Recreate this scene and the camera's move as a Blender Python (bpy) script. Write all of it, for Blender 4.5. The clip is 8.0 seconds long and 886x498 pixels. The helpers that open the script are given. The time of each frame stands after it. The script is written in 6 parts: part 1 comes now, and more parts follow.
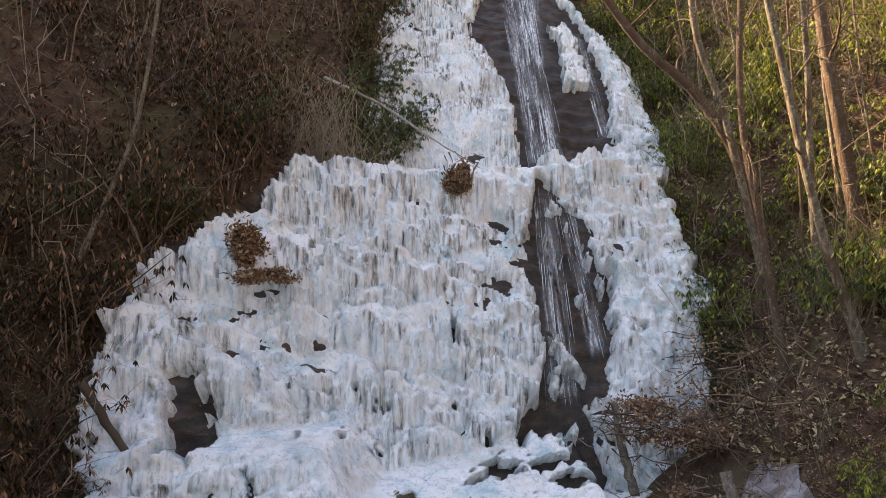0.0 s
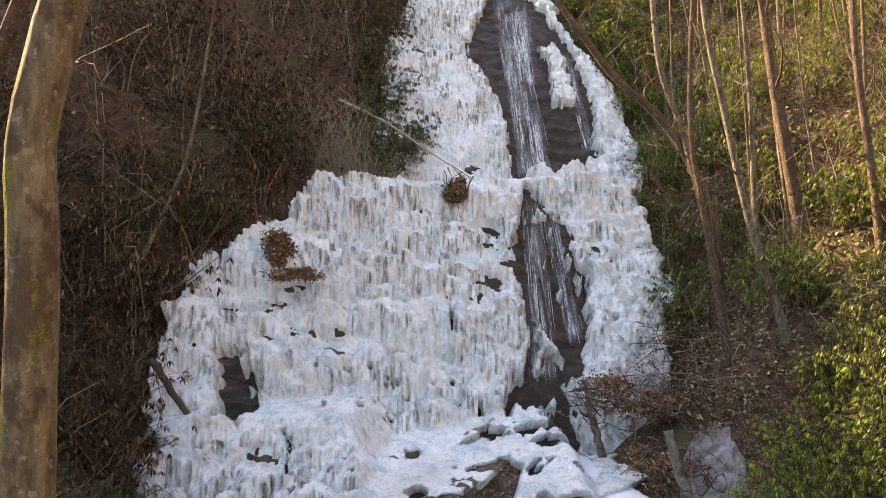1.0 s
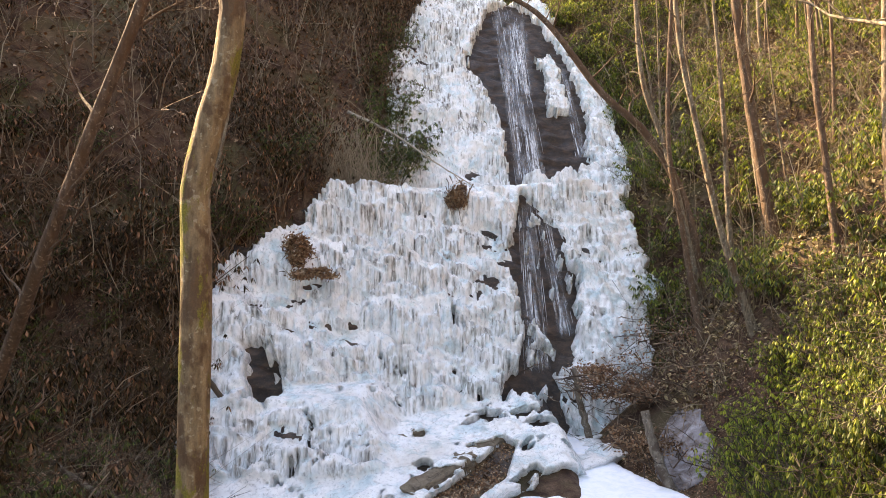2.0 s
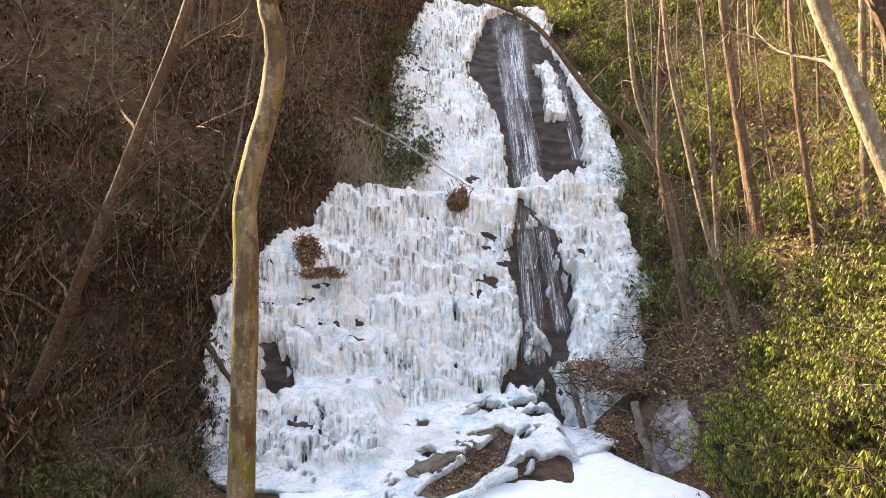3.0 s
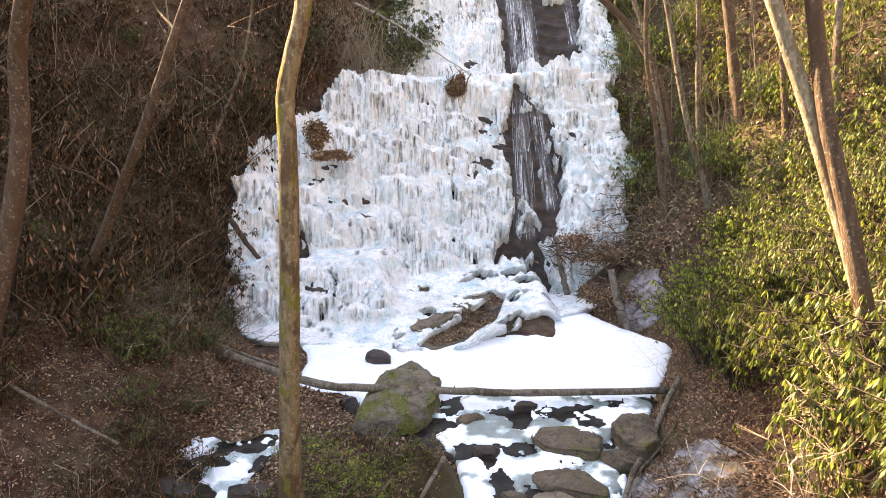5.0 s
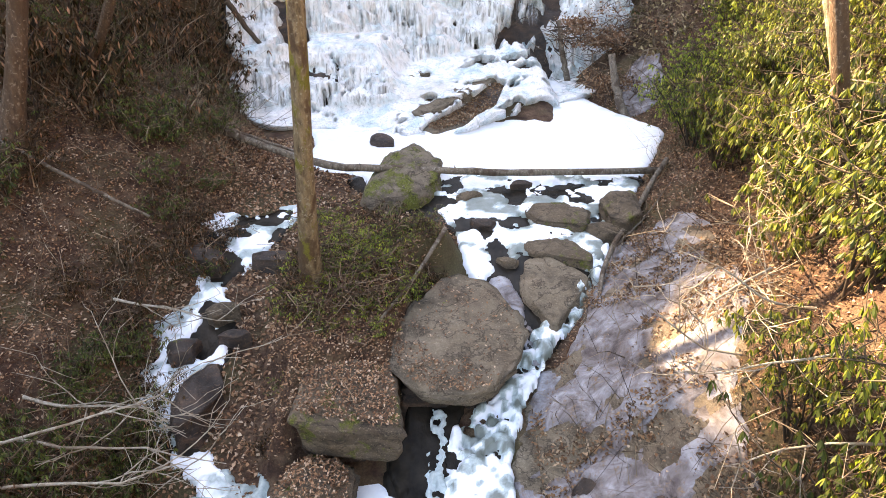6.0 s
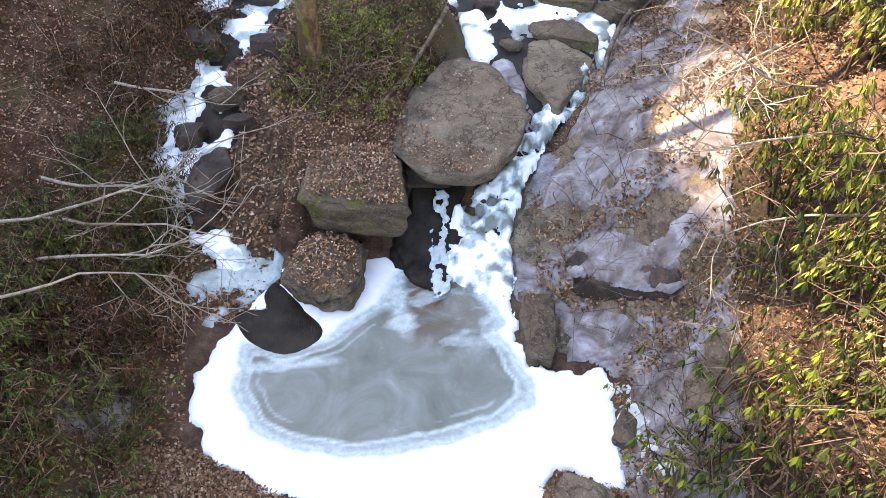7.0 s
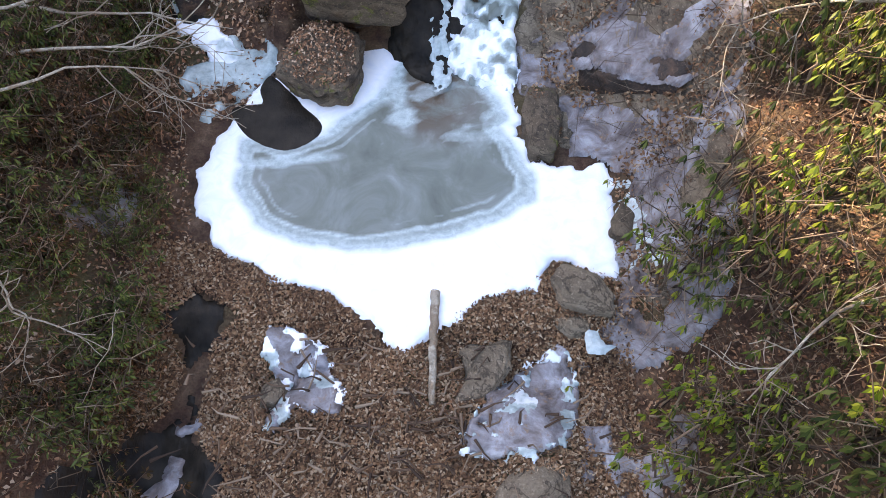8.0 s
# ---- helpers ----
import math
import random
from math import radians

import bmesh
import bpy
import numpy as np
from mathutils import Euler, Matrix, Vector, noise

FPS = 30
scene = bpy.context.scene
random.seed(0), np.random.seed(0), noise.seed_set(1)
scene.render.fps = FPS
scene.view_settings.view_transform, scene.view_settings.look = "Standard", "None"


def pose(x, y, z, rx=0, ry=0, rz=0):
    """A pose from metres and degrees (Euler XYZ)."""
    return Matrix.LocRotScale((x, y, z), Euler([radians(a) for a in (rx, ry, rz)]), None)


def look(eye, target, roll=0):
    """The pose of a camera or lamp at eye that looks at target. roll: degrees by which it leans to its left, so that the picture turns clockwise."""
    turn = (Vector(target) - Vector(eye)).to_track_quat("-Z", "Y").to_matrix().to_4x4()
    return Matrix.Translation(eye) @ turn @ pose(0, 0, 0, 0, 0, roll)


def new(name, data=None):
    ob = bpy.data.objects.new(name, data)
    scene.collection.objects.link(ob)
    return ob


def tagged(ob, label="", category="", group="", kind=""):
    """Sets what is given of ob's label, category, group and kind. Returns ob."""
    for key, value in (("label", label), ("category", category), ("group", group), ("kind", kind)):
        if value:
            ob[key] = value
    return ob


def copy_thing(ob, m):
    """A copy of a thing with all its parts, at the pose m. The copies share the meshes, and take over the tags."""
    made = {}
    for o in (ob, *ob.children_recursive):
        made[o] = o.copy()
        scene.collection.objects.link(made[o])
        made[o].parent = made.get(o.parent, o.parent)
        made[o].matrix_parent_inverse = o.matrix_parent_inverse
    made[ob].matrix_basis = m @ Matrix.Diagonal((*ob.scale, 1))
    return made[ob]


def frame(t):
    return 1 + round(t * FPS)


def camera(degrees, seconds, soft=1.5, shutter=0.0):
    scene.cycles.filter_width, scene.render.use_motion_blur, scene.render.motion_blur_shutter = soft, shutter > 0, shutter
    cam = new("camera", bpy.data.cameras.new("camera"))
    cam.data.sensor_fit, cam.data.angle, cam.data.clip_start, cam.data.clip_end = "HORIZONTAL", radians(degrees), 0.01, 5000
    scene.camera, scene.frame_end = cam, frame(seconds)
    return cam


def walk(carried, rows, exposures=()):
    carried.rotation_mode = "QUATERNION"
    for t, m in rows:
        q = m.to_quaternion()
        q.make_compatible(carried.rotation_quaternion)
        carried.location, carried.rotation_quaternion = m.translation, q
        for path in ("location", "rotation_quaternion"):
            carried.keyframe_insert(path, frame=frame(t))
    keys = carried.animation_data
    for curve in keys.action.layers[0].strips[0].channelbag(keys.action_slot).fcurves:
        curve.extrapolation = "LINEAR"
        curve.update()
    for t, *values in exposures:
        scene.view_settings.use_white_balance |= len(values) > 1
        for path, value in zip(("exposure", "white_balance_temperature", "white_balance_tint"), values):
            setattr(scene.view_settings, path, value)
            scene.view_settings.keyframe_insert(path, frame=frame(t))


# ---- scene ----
cam = camera(64.1, 8.0, 0.7)
METRES, EYE = 14.0, 11.5
ROWS = [
    (0.0, 0.0, 0.0, 0.0, 0.0, 0.0, -0.0),
    (0.5, -0.0018, -0.1725, 0.0058, -0.04, -0.06, -0.02),
    (1.0, -0.002, -0.3215, 0.0113, -0.06, -0.1, -0.04),
    (1.5, -0.0052, -0.4382, 0.0154, -0.05, -0.12, -0.03),
    (3.0, -0.0171, -0.66, 0.0218, -0.05, -0.16, -0.02),
    (3.5, -0.0172, -0.6793, 0.0213, -0.06, -0.14, -0.02),
    (4.0, -0.0151, -0.7367, 0.0219, -0.11, -0.07, 0.04),
    (5.5, -0.0132, -0.9274, 0.0262, -0.0, -17.9, 0.05),
    (6.0, -0.0139, -0.9608, 0.029, 0.01, -26.25, 0.1),
    (6.5, -0.0149, -0.9814, 0.0294, 0.02, -34.56, 0.16),
    (7.0, -0.016, -0.9908, 0.0285, 0.03, -42.87, 0.22),
    (7.5, -0.0149, -0.9879, 0.0272, 0.04, -51.24, 0.38),
    (8.0, -0.014, -0.984, 0.0254, 0.03, -59.5, 0.48),
]
EXPOSURES = [(0.0, 2.16, 8800, 18), (1.0, 2.30, 9000, 18), (3.0, 2.70, 9000, 17), (5.5, 2.92, 9400, 18), (6.5, 3.05, 8500, 16), (7.0, 3.05, 8000, 17), (8.0, 2.78, 7700, 16)]
walk(cam, [(t, pose(METRES * x, METRES * y, EYE + METRES * z, 90 + pitch, roll, yaw))
           for t, x, y, z, yaw, pitch, roll in ROWS], EXPOSURES)

# ---- daylight: a low winter sun over the ridge left of the falls, and the sky ----
SUN_FROM = Vector((-0.84, 0.54, 0.0)).normalized()
SUN_UP = 34.0
world = bpy.data.worlds.new("world")
scene.world = world
world.use_nodes = True
sky = world.node_tree.nodes.new("ShaderNodeTexSky")
sky.sky_type = 'NISHITA'
sky.sun_disc = False
sky.sun_elevation = radians(SUN_UP)
sky.sun_rotation = math.atan2(SUN_FROM.x, SUN_FROM.y)
world.node_tree.links.new(sky.outputs[0], world.node_tree.nodes["Background"].inputs[0])
world.node_tree.nodes["Background"].inputs[1].default_value = 0.15
sun = new("sun", bpy.data.lights.new("sun", 'SUN'))
sun.data.energy = 4.8
sun.data.angle = radians(0.5)
sun.data.color = (1.0, 0.86, 0.66)
to_sun = SUN_FROM * math.cos(radians(SUN_UP)) + Vector((0, 0, math.sin(radians(SUN_UP))))
sun.matrix_world = look((0, 0, 60), Vector((0, 0, 60)) - to_sun)

# ---- the lie of the land ----
def hash2(i, j, seed):
    h = (i.astype(np.int64) * 374761393 + j.astype(np.int64) * 668265263 + seed * 974634777) & 0x7FFFFFFF
    h = ((h ^ (h >> 13)) * 1274126177) & 0x7FFFFFFF
    return ((h ^ (h >> 16)) & 0xFFFF) / 65535.0


def vnoise(x, y, seed=0):
    """Smooth value noise, 0 to 1."""
    x, y = np.broadcast_arrays(np.asarray(x, float), np.asarray(y, float))
    i, j = np.floor(x), np.floor(y)
    u, v = x - i, y - j
    u, v = u * u * (3 - 2 * u), v * v * (3 - 2 * v)
    a, b = hash2(i, j, seed), hash2(i + 1, j, seed)
    c, d = hash2(i, j + 1, seed), hash2(i + 1, j + 1, seed)
    return (a * (1 - u) + b * u) * (1 - v) + (c * (1 - u) + d * u) * v


def fbm(x, y, seed=0, octaves=4):
    total, amp, norm = 0.0, 1.0, 0.0
    for k in range(octaves):
        total = total + amp * vnoise(np.asarray(x) * 2 ** k, np.asarray(y) * 2 ** k, seed + 17 * k)
        norm += amp
        amp *= 0.5
    return total / norm


def cells(x, y, seed=0):
    """Rounded lumps with sharp creases between them, 0 to 1."""
    i, j = np.floor(x), np.floor(y)
    best = np.full(np.shape(x), 9.0)
    for a in (-1, 0, 1):
        for b in (-1, 0, 1):
            px = i + a + 0.15 + 0.7 * hash2(i + a, j + b, seed)
            py = j + b + 0.15 + 0.7 * hash2(i + a, j + b, seed + 7)
            best = np.minimum(best, (x - px) ** 2 + (y - py) ** 2)
    return np.sqrt(np.clip(1 - best / 0.85, 0, 1))


def ease(a, b, t):
    t = np.clip((np.asarray(t, float) - a) / (b - a), 0, 1)
    return t * t * (3 - 2 * t)


FLOOR_Y = (-200, -30, -14, -9.5, -8.5, -2.5, -1.0, 2.5, 6.0, 9.0, 400)
FLOOR_Z = (-14, -3.0, -0.4, 0.1, 0.6, 0.6, 1.2, 2.2, 3.0, 3.45, 3.5)
LEFT_Y = (-200, -14, -9.5, -6, -3, 0, 4, 9, 12, 17, 20.7, 23.5, 26.0, 28, 33, 36.3, 44, 50, 53, 400)
LEFT_X = (-7, -6.0, -4.8, -5.3, -6.2, -7.4, -7.2, -6.6, -6.8, -8.6, -9.6, -8.6, -6.4, -5.2, -4.8, -3.4, -3.5, -1.5, 0.6, 1.5)
RIGHT_Y = (-200, -14, -8, -5, -3, -1, 2, 5, 10, 14, 17, 20, 23, 25.5, 31, 34, 38, 43, 47, 52, 400)
RIGHT_X = (4, 2.8, 3.1, 3.2, 2.0, 1.8, 3.0, 4.6, 6.9, 8.6, 7.6, 6.8, 6.2, 9.0, 10.8, 10.0, 11.8, 12.3, 11.6, 8.6, 6.0)

# unseen left ridge top, its heights made up to set the right bank's shadow edge
CAP_Y = (-60, -10, 10, 22, 25, 30, 34, 40, 45, 53, 80)
CAP_Z = (60, 45, 38, 34, 30, 28.5, 28, 30.5, 30.5, 31, 34)


def cliff(x, y):
    """Height of the rock steps that the falls run over."""
    lower = 6.5 + (y - 20.5 - 0.42 * (x + 7.3)) / 0.85
    upper = 14.6 + (y - 36.5 - 0.3 * (x - 2)) / 0.92
    face = np.minimum(lower, 14.3 + 0.06 * (y - 28))
    face = np.maximum(face, np.minimum(upper, 32.3 + 0.12 * (y - 53) + 0.5 * np.maximum(y - 57, 0)))
    shelf = np.interp(y, (15.2, 16.6, 18.2, 19.0, 20.5, 60), (3.2, 3.6, 5.2, 5.75, 5.95, 6.0))
    apron = np.interp(y, (13.2, 15, 17.5, 21, 24, 60), (3.3, 3.62, 4.0, 4.55, 5.15, 5.2))
    apron = 3.2 + (apron - 3.2) * (1 - ease(4.2, 5.2, x))
    k = ease(-3.2, -1.8, x + 0.25 * np.sin(y * 1.7))
    return np.where(y < 13.2, -60.0, np.maximum(face, shelf * (1 - k) + apron * k))


def valley(x, y):
    """Height of the creek's bed and the falls, without their banks."""
    return np.maximum(np.interp(y, FLOOR_Y, FLOOR_Z), cliff(np.clip(x, -12, 14), y))


def land(x, y):
    x, y = np.asarray(x, float), np.asarray(y, float)
    z = valley(x, y)
    wob = 0.9 * (fbm(x * 0.3, y * 0.3, 5, 3) - 0.5)
    dl = np.interp(y, LEFT_Y, LEFT_X) - x + wob
    dr = x - np.interp(y, RIGHT_Y, RIGHT_X) + wob
    sl = np.interp(y, (-10, 0, 14, 22, 40), (0.6, 0.62, 0.72, 0.6, 0.95))
    sr = np.interp(y, (-12, -4, 4, 10, 18, 25, 34, 50), (0.95, 1.05, 0.5, 0.66, 0.72, 1.05, 0.85, 0.6))
    dl, dr = np.maximum(dl, 0), np.maximum(dr, 0)
    # extra left slope shaped to shade the creek and falls
    z = z + sl * dl + np.interp(y, (-20, -9, -3, 4, 8, 11, 20, 32, 45), (0.275, 0.275, 0.30, 0.32, 0.47, 0.60, 0.52, 0.41, 0.28)) * np.maximum(dl - 5, 0) - 0.75 * np.maximum(dl - 62, 0)
    cap = np.interp(y, CAP_Y, CAP_Z)
    z = np.where(dl > 4, np.minimum(z, cap + 0.12 * (z - cap)), z)
    z = z + sr * dr + 0.35 * np.maximum(dr - 5, 0) * (y < 12) - 0.9 * np.maximum(dr - 75, 0)
    bank = ease(0.2, 2.0, dl + dr)
    z = z + bank * (1.1 * (fbm(x * 0.35, y * 0.35, 3, 4) - 0.5)) + 0.10 * (fbm(x * 1.9, y * 1.9, 9, 3) - 0.5)
    # the wooded island between the two arms of the creek
    top = np.interp(y, (-3, -1, 1.5, 5), (1.9, 2.35, 3.3, 3.65)) + 0.3 * (fbm(x, y, 8) - 0.5)
    side = np.minimum(x + 4.4 + 0.3 * np.sin(y * 1.3), np.interp(y, (3.2, 4.4), (-0.9, 0.3)) - x)
    along = np.minimum(y + 2.2 - 1.4 * ease(-3.6, -3.0, x), 5.6 - y)
    k = ease(0.0, 0.7, np.minimum(side, along) + 0.5 * (fbm(x * 1.3, y * 1.3, 12) - 0.5))
    z = z + np.maximum(top - z, 0) * k
    # the leaf dam below the plunge pool
    k = ease(-13.5, -10.5, y) * ease(-8.6, -9.4, y + 0.9 * np.abs(x + 0.9) * 0.5) * ease(-5, -3.8, x) * ease(2.4, 1.4, x)
    return z + 0.45 * k * (0.6 + 0.8 * fbm(x * 0.8, y * 0.8, 21))


# ---- end of the lie of the land ----
# ---- materials ----
class Nodes:
    """A node material under construction."""

    def __init__(self, name):
        self.m = bpy.data.materials.new(name)
        self.m.use_nodes = True
        self.t = self.m.node_tree
        self.out = self.t.nodes["Material Output"]
        self.bsdf = self.t.nodes["Principled BSDF"]
        self.coord = self.add("ShaderNodeTexCoord").outputs["Object"]

    def add(self, kind):
        return self.t.nodes.new(kind)

    def link(self, a, b):
        self.t.links.new(a, b)

    def noise(self, scale, detail=4.0, rough=0.55, stretch=(1, 1, 1), distort=0.0):
        mp = self.add("ShaderNodeMapping")
        mp.inputs["Scale"].default_value = stretch
        self.link(self.coord, mp.inputs["Vector"])
        n = self.add("ShaderNodeTexNoise")
        n.inputs["Scale"].default_value = scale
        n.inputs["Detail"].default_value = detail
        n.inputs["Roughness"].default_value = rough
        n.inputs["Distortion"].default_value = distort
        self.link(mp.outputs[0], n.inputs["Vector"])
        return n.outputs["Fac"]

    def ramp(self, fac, stops):
        r = self.add("ShaderNodeValToRGB")
        e = r.color_ramp.elements
        while len(e) < len(stops):
            e.new(0.5)
        for el, (p, c) in zip(e, stops):
            el.position = p
            el.color = (*c, 1) if len(c) == 3 else c
        self.link(fac, r.inputs[0])
        return r.outputs["Color"]

    def level(self, fac, a, b):
        """0 to 1 as fac goes from a to b."""
        n = self.add("ShaderNodeMapRange")
        n.inputs["From Min"].default_value, n.inputs["From Max"].default_value = a, b
        self.link(fac, n.inputs["Value"])
        return n.outputs[0]

    def mix(self, fac, a, b, how="MIX"):
        n = self.add("ShaderNodeMix")
        n.data_type, n.blend_type = "RGBA", how
        for v, i in ((fac, 0), (a, 6), (b, 7)):
            if isinstance(v, (int, float)):
                n.inputs[i].default_value = v
            elif isinstance(v, tuple):
                n.inputs[i].default_value = (*v, 1)
            else:
                self.link(v, n.inputs[i])
        return n.outputs[2]

    def attribute(self, name):
        n = self.add("ShaderNodeAttribute")
        n.attribute_name = name
        return n.outputs["Fac"]

    def island(self):
        return self.add("ShaderNodeNewGeometry").outputs["Random Per Island"]

    def each(self):
        return self.add("ShaderNodeObjectInfo").outputs["Random"]

    def bump(self, height, strength, distance=0.02, under=None):
        b = self.add("ShaderNodeBump")
        b.inputs["Strength"].default_value = strength
        b.inputs["Distance"].default_value = distance
        self.link(height, b.inputs["Height"])
        if under is not None:
            self.link(under, b.inputs["Normal"])
        return b.outputs[0]

    def done(self, colour, rough, normal=None, ior=1.45):
        for v, key in ((colour, "Base Color"), (rough, "Roughness")):
            if isinstance(v, (int, float)):
                self.bsdf.inputs[key].default_value = v
            elif isinstance(v, tuple):
                self.bsdf.inputs[key].default_value = (*v, 1)
            else:
                self.link(v, self.bsdf.inputs[key])
        if normal is not None:
            self.link(normal, self.bsdf.inputs["Normal"])
        self.bsdf.inputs["IOR"].default_value = ior
        return self.m


def soil_material():
    n = Nodes("soil_and_leaf_litter")
    big, mid, fine = n.noise(0.35, 5), n.noise(2.2, 6, 0.65), n.noise(22, 5, 0.7)
    c = n.ramp(mid, [(0.25, (0.032, 0.018, 0.012)), (0.42, (0.095, 0.047, 0.029)), (0.56, (0.165, 0.098, 0.060)), (0.75, (0.29, 0.19, 0.125))])
    c = n.mix(n.level(big, 0.48, 0.66), c, (0.14, 0.12, 0.055))
    c = n.mix(0.75, c, n.ramp(fine, [(0.3, (0.25, 0.22, 0.2)), (0.7, (1, 1, 1))]), "MULTIPLY")
    return n.done(c, 0.95, n.bump(fine, 0.9, 0.06, n.bump(mid, 0.7, 0.15)))


def rock_material(name, dark, mid_c, light, rough, moss=0.0, wet=0.0):
    n = Nodes(name)
    band = n.noise(1.8, 7, 0.68, (0.85, 0.85, 2.2), 0.3)
    grain, stain = n.noise(26, 5, 0.7), n.noise(0.9, 4)
    c = n.ramp(band, [(0.28, dark), (0.5, mid_c), (0.75, light)])
    c = n.mix(0.55, c, n.ramp(grain, [(0.3, (0.35, 0.33, 0.3)), (0.65, (1, 1, 1))]), "MULTIPLY")
    c = n.mix(n.level(stain, 0.55, 0.75), c, n.mix(0.5, c, (0.10, 0.06, 0.04)))
    if moss:
        c = n.mix(n.level(n.noise(1.7, 6, 0.7), 0.62 - moss, 0.70 - moss), c, n.ramp(grain, [(0.3, (0.025, 0.03, 0.005)), (0.7, (0.17, 0.18, 0.03))]))
    c = n.mix(n.level(n.noise(19, 3, 0.6), 0.60, 0.65), c, n.mix(0.6, c, light))
    seam = n.noise(1.1, 5, 0.6, (1, 1, 2.5), 0.4)
    crack = n.mix(1.0, n.level(seam, 0.482, 0.496), n.level(seam, 0.518, 0.504), "MULTIPLY")
    c = n.mix(n.mix(0.1 if wet else 0.7, (0.0,) * 3, crack), c, (0.03, 0.022, 0.016))
    r = n.ramp(stain, [(0.4, (rough - wet,) * 3), (0.65, (rough,) * 3)])
    return n.done(c, r, n.bump(grain, 0.7, 0.03, n.bump(band, 0.8, 0.12)))


def ice_material(name, thin=True):
    """Milky ice: white where it is thick and frothy, grey and stained where it is thin and in creases."""
    n = Nodes(name)
    streak = n.noise(6.0, 6, 0.68, (1, 0.4, 0.13))
    cloud, fine, stain = n.noise(1.1, 5, 0.6), n.noise(34, 4, 0.7), n.noise(0.42, 4, 0.6)
    c = n.ramp(cloud, [(0.28, (0.52, 0.68, 0.73)), (0.41, (0.78, 0.88, 0.91)), (0.52, (0.99, 0.993, 0.996))])
    chip = n.noise(9, 6, 0.78, (1, 1, 0.5), 0.4)
    c = n.mix(0.85, c, n.ramp(chip, [(0.30, (0.14, 0.14, 0.14)), (0.38, (0.62, 0.63, 0.63)), (0.49, (1, 1, 1))]), "MULTIPLY")
    c = n.mix(n.level(stain, 0.50, 0.66), c, n.mix(0.45, c, (0.66, 0.60, 0.52)))
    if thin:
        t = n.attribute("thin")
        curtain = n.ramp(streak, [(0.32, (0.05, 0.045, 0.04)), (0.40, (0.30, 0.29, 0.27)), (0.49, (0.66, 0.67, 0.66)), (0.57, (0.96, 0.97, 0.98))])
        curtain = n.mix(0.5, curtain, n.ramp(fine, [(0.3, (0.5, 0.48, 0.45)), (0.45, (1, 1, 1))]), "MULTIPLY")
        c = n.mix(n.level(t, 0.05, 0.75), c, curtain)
    r = n.ramp(cloud, [(0.35, (0.14,) * 3), (0.65, (0.38,) * 3)])
    return n.done(c, r, n.bump(fine, 0.6, 0.03, n.bump(chip, 0.8, 0.07, n.bump(streak, 0.6, 0.07))), ior=1.31)


def pool_ice_material():
    """Flat pool ice: snow-white, and grey-green clear ice where the attribute 'clear' rises."""
    n = Nodes("pool_ice")
    clear, murk = n.attribute("clear"), n.attribute("murk")
    swirl, fine, blot = n.noise(0.9, 6, 0.6, (1, 1, 1), 0.7), n.noise(30, 4), n.noise(3.0, 5, 0.6, (1, 1, 1), 0.8)
    white = n.ramp(blot, [(0.3, (0.80, 0.86, 0.95)), (0.6, (0.95, 0.97, 1.0))])
    grey = n.ramp(swirl, [(0.30, (0.115, 0.13, 0.108)), (0.50, (0.165, 0.185, 0.162)), (0.64, (0.215, 0.243, 0.228)), (0.78, (0.34, 0.385, 0.38))])
    grey = n.mix(n.mix(1.0, murk, n.level(n.noise(1.6, 5, 0.6, (1, 1, 1), 0.5), 0.3, 0.55), "MULTIPLY"), grey, (0.105, 0.075, 0.05))
    milk = n.ramp(n.noise(7, 6, 0.72, (1, 1, 1), 0.5), [(0.3, (0.29, 0.36, 0.36)), (0.65, (0.52, 0.61, 0.62))])
    k = n.mix(0.10, clear, blot)
    c = n.mix(n.level(k, 0.10, 0.34), white, n.mix(n.level(k, 0.46, 0.86), milk, grey))
    return n.done(c, n.mix(n.level(k, 0.1, 0.6), (0.65,) * 3, (0.22,) * 3), n.bump(fine, 0.18, 0.01, n.bump(blot, 0.15, 0.03)), ior=1.31)


def film_ice_material():
    """A thin skin of frosted ice over dark rock and leaves."""
    n = Nodes("film_ice")
    a, fine, b = n.noise(1.7, 6, 0.68, (1, 1, 1), 0.6), n.noise(24, 5, 0.7), n.noise(6, 5, 0.7)
    c = n.ramp(a, [(0.32, (0.06, 0.048, 0.046)), (0.44, (0.15, 0.128, 0.126)), (0.56, (0.26, 0.25, 0.265)), (0.72, (0.45, 0.46, 0.50))])
    c = n.mix(n.level(b, 0.56, 0.70), c, n.ramp(fine, [(0.3, (0.10, 0.06, 0.04)), (0.7, (0.30, 0.2, 0.13))]))
    return n.done(c, n.ramp(a, [(0.4, (0.5,) * 3), (0.7, (0.25,) * 3)]), n.bump(fine, 0.5, 0.02, n.bump(b, 0.4, 0.04)), ior=1.31)


def water_material():
    n = Nodes("creek_water")
    a, b = n.noise(2.2, 4), n.noise(14, 4, 0.6, (1, 0.5, 1))
    c = n.ramp(a, [(0.3, (0.008, 0.007, 0.006)), (0.7, (0.034, 0.028, 0.022))])
    n.bsdf.inputs["Specular IOR Level"].default_value = 0.18
    return n.done(c, 0.12, n.bump(b, 0.5, 0.04), ior=1.33)


